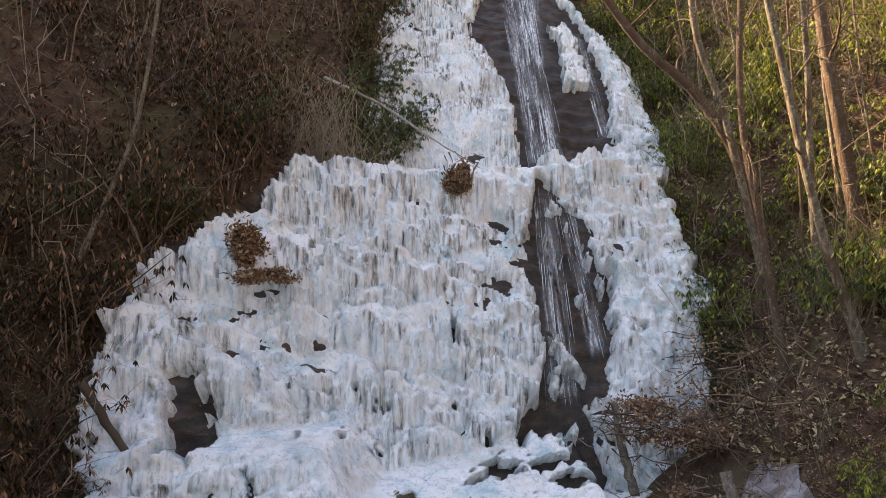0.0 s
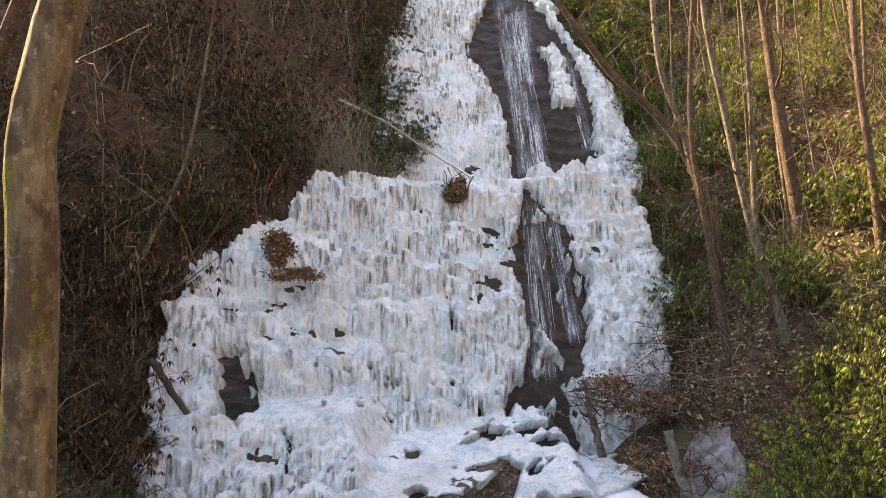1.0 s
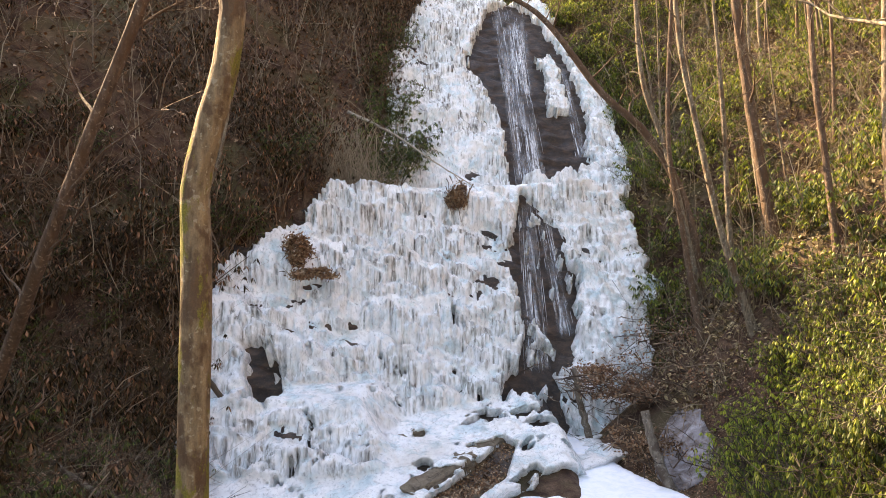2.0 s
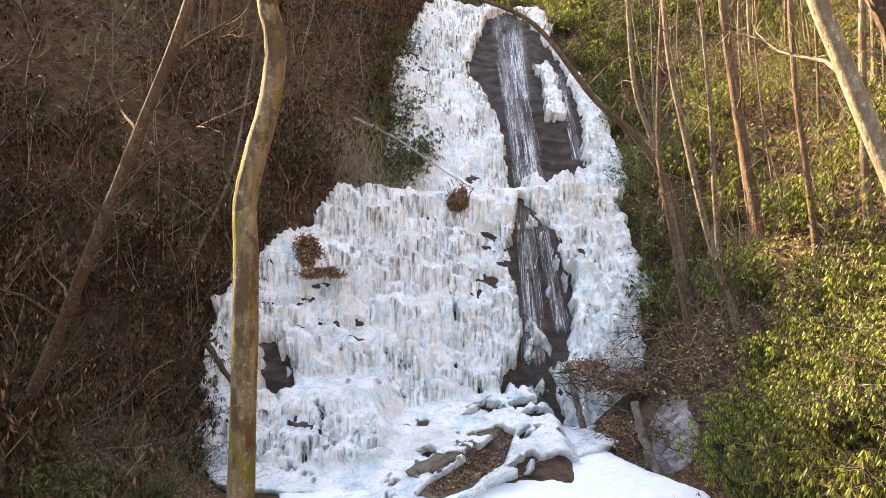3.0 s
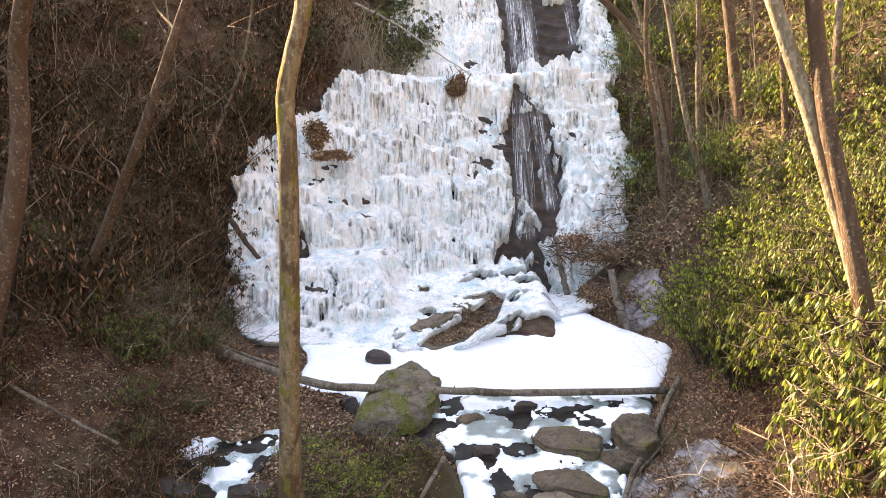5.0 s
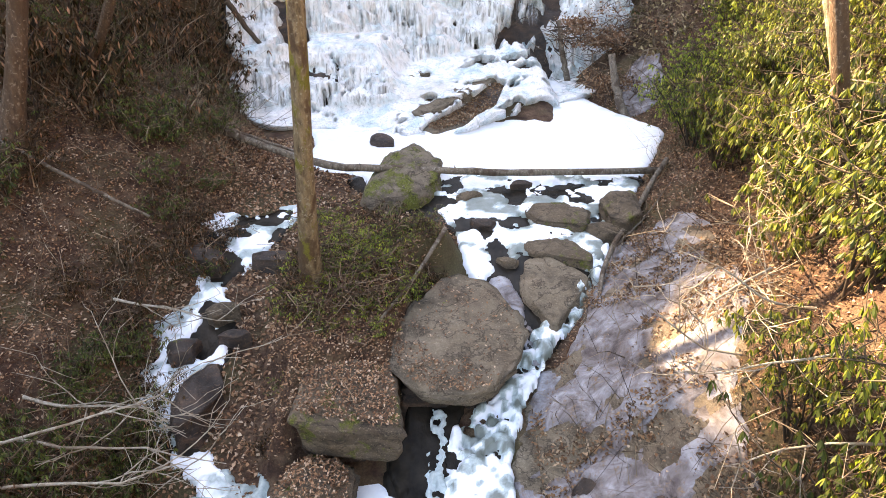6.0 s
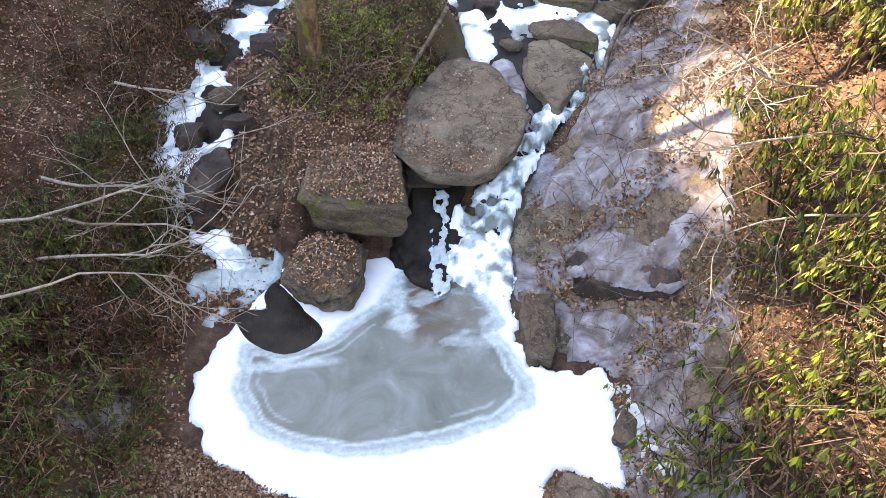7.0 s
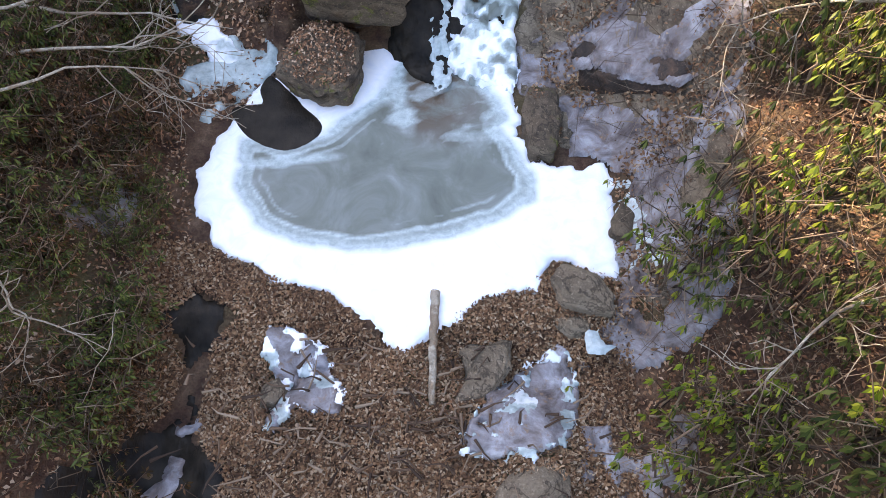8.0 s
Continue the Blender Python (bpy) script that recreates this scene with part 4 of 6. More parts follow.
FILMS = ((LOWER, lambda a, b: ground_at(a, b) + 0.11, 0.04, 0.12, 0.02, 0.10, 2.6, 30),
         (LOWER2, lambda a, b: ground_at(a, b) + 0.11, 0.04, 0.15, 0.02, 0.08, 2.6, 31),
         ([(1.0, 3.5), (1.5, 3.6), (1.85, 2.8), (2.0, 1.9), (2.5, 1.2), (2.0, 0.7), (1.7, 1.5), (1.4, 2.4)], lambda a, b: floor_at(a, b) + 0.16, 0.05, 0.1, 0.06, 0.12, 2.0, 29),
         (SLOPE, slope_at, 0.09, 0.2, 0.10, 0.34, 1.1, 28),
         (FROST_A, lambda a, b: shelf_plane(a, b) + 0.06, 0.06, 0.20, 0.06, 0.06, 1.2, 18),
         ([(1.9, -3.6), (2.6, -3.5), (3.3, -4.2), (4.0, -4.8), (4.2, -5.6), (3.6, -6.4), (3.1, -5.5), (2.6, -5.0), (1.9, -5.1)], slope_at, 0.06, 0.25, 0.08, 0.12, 1.4, 19),
         ([(4.4, 3.2), (5.6, 1.2), (5.2, -0.6), (4.2, -0.4), (3.3, 0.3), (3.4, 1.6), (4.0, 2.2)], slope_at, 0.07, 0.3, 0.08, 0.18, 1.3, 20),
         ([(2.6, 0.0), (3.4, -0.1), (4.1, -0.5), (4.2, -2.0), (3.5, -2.1), (2.6, -1.3)], slope_at, 0.07, 0.3, 0.08, 0.2, 1.6, 21),
         ([(4.6, 4.6), (5.6, 5.0), (6.4, 4.0), (6.2, 2.6), (5.0, 2.4)], slope_at, 0.08, 0.3, 0.08, 0.42, 1.4, 22),
         ([(3.0, -6.6), (3.7, -6.9), (4.4, -7.8), (4.2, -8.8), (3.4, -9.4), (2.6, -9.2), (2.7, -8.4), (2.9, -7.6)], slope_at, 0.06, 0.35, 0.06, 0.30, 1.8, 24),
         ([(1.9, -9.4), (3.0, -9.6), (4.0, -9.8), (3.4, -11.4), (2.2, -11.6), (1.9, -10.4)], slope_at, 0.06, 0.35, 0.06, 0.55, 2.2, 23),
         ([(-4.4, -9.9), (-4.1, -10.6), (-3.5, -11.2), (-3.6, -12.6), (-5.4, -12.6), (-5.2, -11.4), (-4.8, -10.6)], lambda a, b: ground_at(a, b) + 0.10, 0.06, 0.35, 0.04, 0.42, 1.6, 25),
         ([(-6.6, -6.0), (-6.0, -5.7), (-5.9, -6.8), (-6.4, -7.4), (-6.8, -7.0)], slope_at, 0.06, 0.2, 0.06, 0.3, 2.2, 26),
         ([(7.6, 16.6), (8.8, 16.4), (9.6, 18.0), (9.2, 20.2), (8.2, 19.6), (7.7, 18.4)], lambda a, b: ground_at(a, b) + 0.10, 0.08, 0.3, 0.06, 0.25, 1.0, 27))
for outline, lies_on, pitch, ragged, uneven, gaps, scale, seed in FILMS:
    part("ice_film", sheet_mesh("ice_film", outline, lies_on, FILM_ICE, pitch, 0.05, ragged, uneven, gaps, scale, seed, edge=0.12), FROST)
# ---- boulders and slabs in the creek ----
rock("slab", "large flat grey-brown slab strewn with dry leaves", [(-0.38, 2.99), (0.76, 3.17), (1.52, 2.01), (1.77, 0.82), (1.65, 0.12), (1.21, -0.33), (0.98, -0.94), (0.34, -1.25), (-0.67, -1.15), (-1.34, -0.32), (-1.53, 0.79), (-0.95, 2.02)], 2.60, 1.85, ROCK, (0.0, 0.13), 2, 3, 0.05, under=0.82, rough=0.10)
# added support; its dark rock stands in for the shade below the slab
rock("boulder", "dark boulder added under the large slab to support it", [(-1.2, -0.6), (-1.1, 2.2), (0.9, 2.4), (1.3, 0.6), (0.8, -0.4), (-0.3, -0.6)], 2.15, 0.7, WET_ROCK, (0, 0.1), 44, 3, 0.05, litter=False)
rock("slab", "wedge-shaped grey slab between two arms of the creek", [(2.06, 4.33), (2.6, 4.6), (3.55, 3.84), (3.8, 3.48), (3.43, 2.74), (2.65, 1.57), (2.45, 1.7), (1.91, 2.87)], 2.66, 1.5, ROCK, (0.0, 0.15), 3, 2, 0.04, rough=0.10)
rock("flat_stone", "flat grey-brown stone edged with moss beside the ice", [(2.07, 5.36), (2.71, 5.63), (3.36, 5.51), (4.03, 4.34), (3.89, 3.92), (3.03, 4.28), (2.11, 4.64)], 2.98, 2.5, MOSSY, (0.0, 0.03), 4, 3, 0.08, rough=0.07)
rock("flat_stone", "flat mossy stone standing out of the white ice", [(2.34, 6.42), (2.58, 7.04), (3.39, 7.21), (4.02, 6.94), (4.2, 6.07), (3.9, 5.46), (3.35, 5.7), (2.63, 5.91)], 3.36, 2.9, MOSSY, (0.02, 0.02), 5, 3, 0.10, rough=0.07, litter=False)
rock("boulder", "large brown boulder with bright green moss on its front", [(-2.75, 7.5), (-2.4, 9.0), (-1.9, 10.2), (-1.1, 10.5), (-0.3, 9.2), (-0.35, 7.9), (-1.0, 7.0), (-2.4, 6.9)], 4.0, 3.0, rock_material("green_mossed_rock", (0.06, 0.05, 0.04), (0.19, 0.15, 0.11), (0.29, 0.24, 0.18), 0.9, 0.13), (0.05, 0.12), 6, 2, 0.22, litter=False)
rock("boulder", "brown mossy boulder at the foot of the green bank", [(4.58, 6.78), (5.1, 7.33), (5.78, 7.09), (5.6, 5.56), (5.11, 5.16), (4.69, 5.49)], 3.7, 2.8, MOSSY, (0.1, 0.03), 7, 2, 0.2, rough=0.10)
rock("rock_block", "square mossy rock block topped with dry leaves", [(-3.33, -1.98), (-3.39, -0.65), (-2.72, 0.27), (-1.51, 0.21), (-1.26, -0.66), (-0.99, -2.42), (-2.42, -2.23)], 2.45, 1.45, MOSSY, (0.0, 0.03), 8, 3, 0.06, under=0.86, rough=0.12)
# another added support, dark like the shade in the block's undercut
rock("boulder", "dark boulder added under the square block to support it", [(-3.2, -1.4), (-3.1, 0.0), (-1.6, 0.0), (-1.3, -1.4), (-2.2, -1.7)], 1.8, 0.5, WET_ROCK, (0, 0), 45, 2, 0.05, litter=False)
rock("boulder", "round boulder capped with dry leaves beside the pool", [(-3.74, -3.11), (-3.44, -2.29), (-3.01, -1.82), (-2.52, -1.79), (-2.02, -2.52), (-1.98, -3.09), (-2.26, -3.75), (-2.82, -3.86), (-3.51, -3.47)], 1.28, 0.5, MOSSY, (0.0, 0.05), 9, 2, 0.30, under=0.9)
rock("ledge", "dark rock shelf glazed with ice on the bedrock slope", FROST_A, 1.86, 0.7, WET_ROCK, (0.55, 0.05), 46, 3, 0.02, litter=False, rough=0.08, under=0.92)
rock("boulder", "mossy boulder at the chute beside the pool", [(1.28, -4.07), (1.51, -3.38), (2.04, -3.54), (2.02, -4.52), (1.9, -5.22), (1.43, -5.01)], 1.0, 0.4, MOSSY, (0.1, 0.0), 10, 2, 0.12)
rock("boulder", "smooth grey boulder at the edge of the pool ice", [(1.64, -7.94), (1.86, -7.65), (2.44, -7.88), (2.67, -8.26), (2.58, -8.56), (2.27, -8.5), (1.8, -8.36)], 0.95, 0.3, ROCK, (0.0, 0.05), 11, 2, 0.12, litter=False, rough=0.08)
rock("boulder", "smooth grey boulder leaning on its neighbour", [(1.71, -8.24), (2.34, -8.39), (2.25, -8.82), (1.9, -8.87), (1.68, -8.6)], 0.62, 0.0, ROCK, (0.0, -0.1), 12, 2, 0.08, litter=False, rough=0.08)
rock("boulder", "smooth grey boulder below the leaf dam", [(0.56, -11.36), (0.93, -10.97), (1.39, -10.88), (1.73, -11.14), (1.72, -11.55), (1.05, -11.93), (0.54, -11.68)], 0.4, -0.4, ROCK, (0, 0), 13, 2, 0.12, litter=False, rough=0.08)
rock("flat_stone", "grey-brown stone in the leaf dam", [(-0.02, -9.11), (0.86, -9.01), (0.74, -9.55), (0.41, -9.97), (-0.13, -10.07), (0.16, -9.55)], 0.6, 0.0, ROCK, (0, 0), 14, 2, 0.05, rough=0.08, litter=False)
rock("flat_stone", "small grey stone frozen into the ice", [(-3.3, -9.75), (-3.1, -9.55), (-2.95, -9.8), (-3.1, -10.05), (-3.3, -10.0)], 0.42, 0.0, ROCK, (0, 0), 15, 1, 0.05, litter=False)
rock("boulder", "small mossy boulder at the pool edge", [(2.77, -6.75), (3.02, -6.38), (3.3, -6.63), (3.13, -7.12), (2.79, -7.02)], 0.95, 0.4, MOSSY, (0, 0), 16, 1, 0.1)
rock("boulder", "dark boulder in the side stream", [(-6.3, -0.9), (-6.1, 0.2), (-5.6, 0.5), (-5.2, -0.3), (-5.5, -1.2), (-6.0, -1.5)], 1.95, 0.8, WET_ROCK, (0, 0.1), 17, 2, 0.15, litter=False)
for n, (px, py, r, h) in enumerate(((0.6, 7.5, 0.30, 0.16), (2.35, 8.2, 0.24, 0.2), (1.0, 5.9, 0.24, 0.16), (1.6, 4.2, 0.22, 0.16),
                                     (-2.5, 12.2, 0.42, 0.35), (-6.6, 1.0, 0.35, 0.3), (-5.9, 2.2, 0.32, 0.3), (-5.4, 1.4, 0.25, 0.25), (-5.0, 4.2, 0.4, 0.3), (4.6, 5.4, 0.4, 0.3), (-6.9, 4.2, 0.5, 0.4))):
    a = np.linspace(0, 2 * np.pi, 7, endpoint=False)
    wob = 1 + 0.3 * np.sin(a * 2 + n) + 0.12 * np.cos(a * 3 + 2 * n)
    base = max(float(land(px, py)), float(floor_at(px, py)))
    rock("stone", "small dark wet stone standing out of the ice", np.column_stack([px + 1.3 * r * wob * np.cos(a), py + 0.8 * r * wob * np.sin(a)]), base + 0.12 + h, base - 0.25, WET_ROCK if n % 3 else MOSSY, (0, 0.1), 20 + n, 1, 0.08, "stones in the creek", 0.06, False)
rock("ledge", "brown leaf-covered rock shelf below the layered ledge", LEAF_SHELF, 3.80, 3.2, ROCK, (-0.05, 0.05), 40, 2, 0.03, rough=0.10)
rock("ledge", "brown layered rock ledge stepping out of the ice", [(-1.0, 14.2), (0.1, 15.8), (1.2, 17.5), (2.35, 19.7), (2.0, 20.2), (0.8, 18.3), (-0.3, 16.6), (-1.4, 14.9)], 4.42, 3.5, ROCK, (0.0, 0.05), 42, 4, 0.03, rough=0.14, litter=False)
rock("ledge", "brown layered rock showing through the ice", [(-2.4, 18.0), (-1.2, 19.4), (0.1, 20.6), (0.0, 20.9), (-1.4, 19.9), (-2.5, 18.5)], 4.72, 4.1, ROCK, (0.05, 0.05), 41, 3, 0.05, litter=False)


# ---- logs and dead branches ----
def log(name, label, pts, r0, r1, material, seed, category="log", sides=10, stubs=2):
    """A fallen stem with knots, broken stubs and sawn-off looking ends."""
    rng = np.random.default_rng(seed)
    p = curve_points(pts, 18)
    p[1:-1] += rng.normal(size=(16, 3)) * r0 * 0.12
    ob = thing(name, label, category, tuple(p[0]))
    soup = Soup()
    tube(soup, np.vstack([p[:1], p, p[-1:]]), np.r_[0.004, np.linspace(r0, r1, 18), 0.004], sides, rng, 0.22)
    part("stem", soup.mesh("stem", material, True), ob)
    for _ in range(stubs):
        i = rng.integers(4, 16)
        d = rng.normal(size=3) + np.array([0, 0, 0.9])
        d *= (0.25 + 0.5 * rng.random()) * max(r0 * 4, 0.3) / np.linalg.norm(d)
        s2 = Soup()
        tube(s2, [p[i], p[i] + d * 0.5, p[i] + d + np.array([0, 0, 0.05])], [r0 * 0.35, r0 * 0.25, 0.006], 5)
        part("branch_stub", s2.mesh("branch_stub", material, True), ob)
    return ob


log("fallen_log", "long thin brown log lying across the boulder and the ice", [(-9.2, 11.2, 4.9), (-4.6, 9.1, 4.05), (-2.4, 8.4, 4.08), (-0.3, 8.35, 4.02), (2.0, 8.4, 3.92), (6.9, 8.75, 3.85)], 0.13, 0.11, DEADWOOD, 1, stubs=3)
log("fallen_log", "thin weathered log lying down beside the chute", [(7.2, 8.9, 4.2), (5.6, 6.2, 3.5), (4.3, 3.9, 3.0), (3.75, 2.1, 2.55)], 0.09, 0.06, DEADWOOD, 2, stubs=3)
log("broken_branch", "grey branch leaning on the fallen log", [(4.7, 4.6, 3.1), (5.8, 5.8, 3.5), (6.8, 7.0, 4.1)], 0.04, 0.015, DEADWOOD, 3, "branch", 6, 1)
log("fallen_log", "pale barkless stick lying across the leaf dam", [(-0.42, -8.15, 0.82), (-0.46, -9.0, 0.78), (-0.47, -10.1, 0.62)], 0.085, 0.055, BLEACHED, 4, stubs=0)
log("fallen_log", "dark log leaning on the ice at the foot of the falls", [(-9.5, 18.6, 8.0), (-8.5, 18.4, 6.6), (-7.3, 17.8, 5.5)], 0.12, 0.09, DARK_WOOD, 5, stubs=1)
log("fallen_log", "grey fallen log on the sunlit slope", [(15.9, 22.6, 12.6), (17.6, 21.9, 12.9), (19.6, 21.3, 13.4)], 0.2, 0.15, BLEACHED, 6, stubs=1)
log("fallen_log", "grey fallen log on the sunlit slope", [(16.2, 21.4, 11.7), (17.8, 20.6, 12.1), (19.4, 19.9, 12.6)], 0.17, 0.12, BLEACHED, 7, stubs=1)
log("fallen_log", "thin dead pole lying on the leaf-covered bank", [(-12.5, 4.6, 6.6), (-10.2, 4.4, 5.25), (-8.2, 4.2, 4.2)], 0.06, 0.04, DEADWOOD, 8, stubs=2)
log("fallen_log", "broken stick lying along the island slab", [(-0.15, 4.4, 3.75), (-0.9, 2.6, 3.25), (-1.7, 0.6, 3.1)], 0.06, 0.035, DEADWOOD, 9, stubs=1)
log("fallen_log", "dead pole lying over the shaded bank", [(-11.5, 11.0, 6.9), (-8.2, 10.6, 5.0), (-5.2, 10.2, 4.0)], 0.07, 0.05, DEADWOOD, 10, stubs=2)
log("fallen_log", "pale dead branch lying down the shaded bank", [(-13.2, 10.5, 8.6), (-11.4, 9.2, 7.3), (-10.2, 8.4, 6.6)], 0.06, 0.03, BLEACHED, 11, stubs=2)
log("dead_post", "dark broken stem standing in the debris at the falls", [(6.15, 22.3, 3.4), (5.75, 22.5, 5.0), (5.45, 22.6, 6.6)], 0.17, 0.12, DEADWOOD, 12, "stump", 8, 1)
log("dead_post", "brown broken stem leaning over the ice", [(7.7, 16.5, 3.3), (7.3, 17.2, 4.6), (7.1, 17.8, 5.9)], 0.20, 0.15, DEADWOOD, 13, "stump", 8, 3)


def brush_pile(name, label, centre, spread, count, length, seed, material, category="brush", droop=0.0, leaves=0, thick=1.0):
    """A tangle of dead sticks, with dry leaves caught in it."""
    rng = np.random.default_rng(seed)
    ob = thing(name, label, category, centre)
    soup = Soup()
    for _ in range(count):
        p = np.array(centre) + rng.normal(size=3) * np.array(spread) * 0.5
        d = rng.normal(size=3) * np.array([1, 0.7, 0.45])
        d[2] -= droop
        d *= length * (0.4 + 0.8 * rng.random()) / np.linalg.norm(d)
        b = rng.normal(size=3) * length * 0.12
        tube(soup, [p - d / 2, p + b, p + d / 2 + np.array([0, 0, -0.1 * droop])], [thick * (0.018 + 0.02 * rng.random()), thick * 0.016, 0.004], 4)
    part("stick_tangle", soup.mesh("stick_tangle", material, False), ob, kind="stuff")
    if leaves:
        s2 = Soup()
        knots = rng.normal(size=(14, 3)) * np.array(spread) * 0.36
        b = np.array(centre) + knots[rng.integers(0, 14, leaves)] + rng.normal(size=(leaves, 3)) * np.array(spread) * 0.16
        al = rng.normal(size=(leaves, 3))
        al /= np.linalg.norm(al, axis=1, keepdims=True)
        up = rng.normal(size=(leaves, 3))
        leaf_soup(s2, b, al, up, 0.10 + 0.08 * rng.random(leaves), 0.06 + 0.04 * rng.random(leaves))
        part("dry_leaves", s2.mesh("dry_leaves", LITTER), ob, kind="stuff")
    return ob


brush_pile("debris_pile", "pile of brown sticks and dead leaves beside the falls", (7.4, 22.0, 5.9), (2.6, 1.6, 0.8), 170, 1.5, 1, TWIG, leaves=3000, thick=0.8)
brush_pile("debris_pile", "brown sticks and dead leaves washed against the bank", (7.9, 19.2, 4.4), (1.6, 2.6, 0.8), 90, 1.3, 2, TWIG, leaves=1200)
brush_pile("hanging_brush", "drooping tangle of dead grey twigs over the falls", (-5.6, 28.7, 15.9), (2.2, 1.2, 2.2), 460, 2.2, 3, PALE_TWIG, droop=2.2, thick=0.42)
brush_pile("hanging_brush", "thin dead twigs drooping over the ice", (-4.0, 28.6, 15.0), (2.4, 1.0, 1.4), 150, 1.5, 9, PALE_TWIG, droop=1.6, thick=0.4)
brush_pile("leaf_clump", "brown clump of dead leaves caught on the ice", (0.6, 28.4, 14.35), (0.75, 0.4, 0.8), 40, 0.9, 4, TWIG, "leaf clump", 2.0, 2200)
brush_pile("leaf_clump", "brown clump of dead leaves caught on the ice", (-6.35, 22.6, 11.5), (0.75, 0.4, 0.9), 12, 0.6, 5, TWIG, "leaf clump", 0.6, 2400)
brush_pile("leaf_clump", "brown dead leaves lying on an ice shelf", (-5.7, 22.2, 10.7), (1.3, 0.4, 0.22), 8, 0.5, 6, TWIG, "leaf clump", 0.0, 1500)
brush_pile("debris_pile", "dark tangle of roots and dead sticks on the bank", (10.4, 21.5, 6.4), (2.6, 3.0, 1.4), 120, 1.6, 11, TWIG, leaves=900)
brush_pile("debris_pile", "dark tangle of roots and dead sticks on the bank", (10.8, 25.0, 7.6), (2.2, 2.4, 1.6), 90, 1.6, 12, TWIG, leaves=700)
brush_pile("brush", "bare dead twigs beside the ice of the falls", (8.6, 25.2, 7.2), (1.4, 1.0, 2.2), 50, 1.4, 7, TWIG, thick=0.5)
log("dead_branch", "long grey dead branch hanging over the falls", [(-5.6, 33.4, 19.6), (-3.0, 32.4, 18.2), (-0.5, 31.4, 16.4), (1.6, 30.6, 15.0)], 0.09, 0.02, BLEACHED, 14, "branch", 6, 6)


# ---- bare trees ----
def grow(soup, start, d, length, r, rng, depth, droop=0.0):
    """A limb with its own side twigs."""
    n = 6 if depth > 0 else 3
    pts = [np.array(start)]
    d = np.array(d) / np.linalg.norm(d)
    for _ in range(n):
        d = d + rng.normal(size=3) * 0.16 + np.array([0, 0, 0.04 - droop])
        d /= np.linalg.norm(d)
        pts.append(pts[-1] + d * length / n)
    tube(soup, pts, np.linspace(r, max(r * 0.25, 0.006), n + 1), 5 if r > 0.03 else 3)
    if depth > 0:
        for k in range(rng.integers(3, 6)):
            i = rng.integers(min(2, n - 1), n + 1)
            side = d + rng.normal(size=3) * 0.75
            grow(soup, pts[i], side, length * (0.35 + 0.3 * rng.random()), max(r * 0.4, 0.008), rng, depth - 1, droop)


def tree(name, label, pts, r0, r1, material, seed, limbs=6, first=0.45, reach=2.6, group="bare trees", sides=12):
    """A bare winter tree: a wandering tapered trunk with a flared root, limbs and fine twigs."""
    rng = np.random.default_rng(seed)
    p = curve_points(pts, 26)
    ob = thing(name, label, "tree", tuple(p[0]), group)
    k = np.linspace(0, 1, 26)
    r = r0 + (r1 - r0) * k + 0.6 * r0 * np.exp(-k * 22)
    p[0][2] -= 0.3
    soup = Soup()
    tube(soup, p, r, sides, rng, 0.10)
    part("trunk", soup.mesh("trunk", material, True), ob)
    for j in range(limbs):
        i = int((first + (1 - first) * (j + rng.random()) / limbs) * 25)
        a = rng.random() * 6.283
        limb = Soup()
        grow(limb, p[i], (math.cos(a), math.sin(a), 0.5 + 0.5 * rng.random()), reach * (0.5 + 0.7 * rng.random()), max(r[i] * 0.32, 0.012), rng, 2)
        part("limb", limb.mesh("limb", material if r0 > 0.14 else TWIG, True), ob)
    return ob


tree("tree", "tall pale mossy tree with a crooked trunk on the island", [(-3.5, 2.0, 3.5), (-3.2, 1.0, 6.5), (-3.0, 0.58, 9.6), (-2.96, 0.58, 11.6), (-2.98, 0.58, 12.4), (-2.83, 0.58, 13.1), (-2.63, 0.58, 13.85), (-2.55, 0.58, 14.65), (-2.73, 0.58, 15.65), (-2.9, 0.6, 19.0), (-2.8, 0.5, 24.0)], 0.195, 0.125, BARK_PALE, 1, 6, 0.72, 3.5, sides=16)
tree("tree", "leaning reddish-brown tree on the shaded bank", [(-11.9, 9.4, 6.8), (-11.3, 9.2, 7.3), (-10.0, 8.4, 9.2), (-9.3, 7.8, 10.2), (-8.2, 6.8, 11.7), (-7.0, 6.4, 14.2), (-5.7, 6.2, 17.3), (-4.6, 6.2, 21.5)], 0.17, 0.11, BARK_RED, 2, 8, 0.35, 3.0, sides=14)
tree("tree", "reddish-brown tree rising from the shaded bank", [(-11.8, 4.9, 6.2), (-11.0, 4.9, 8.6), (-10.3, 4.9, 11.5), (-9.8, 4.4, 14.0), (-7.9, 3.0, 17.0), (-6.0, 2.4, 20.0)], 0.27, 0.16, BARK_RED, 3, 5, 0.5, 3.0, sides=14)
tree("tree", "thin pale sapling leaning over the shaded bank", [(-11.4, 21.6, 10.6), (-10.0, 21.6, 13.6), (-9.2, 21.6, 16.0), (-8.2, 21.4, 21.5)], 0.09, 0.05, BARK_GREY, 4, 4, 0.4, 2.0)
tree("tree", "large pale tree leaning out from the green bank", [(8.9, 1.3, 6.0), (8.1, 1.3, 8.4), (7.2, 1.3, 10.9), (6.68, 1.3, 12.25), (6.04, 1.3, 13.8), (5.3, 1.3, 15.6), (4.2, 1.3, 18.5)], 0.165, 0.13, BARK_CREAM, 5, 4, 0.75, 3.0, sides=14)
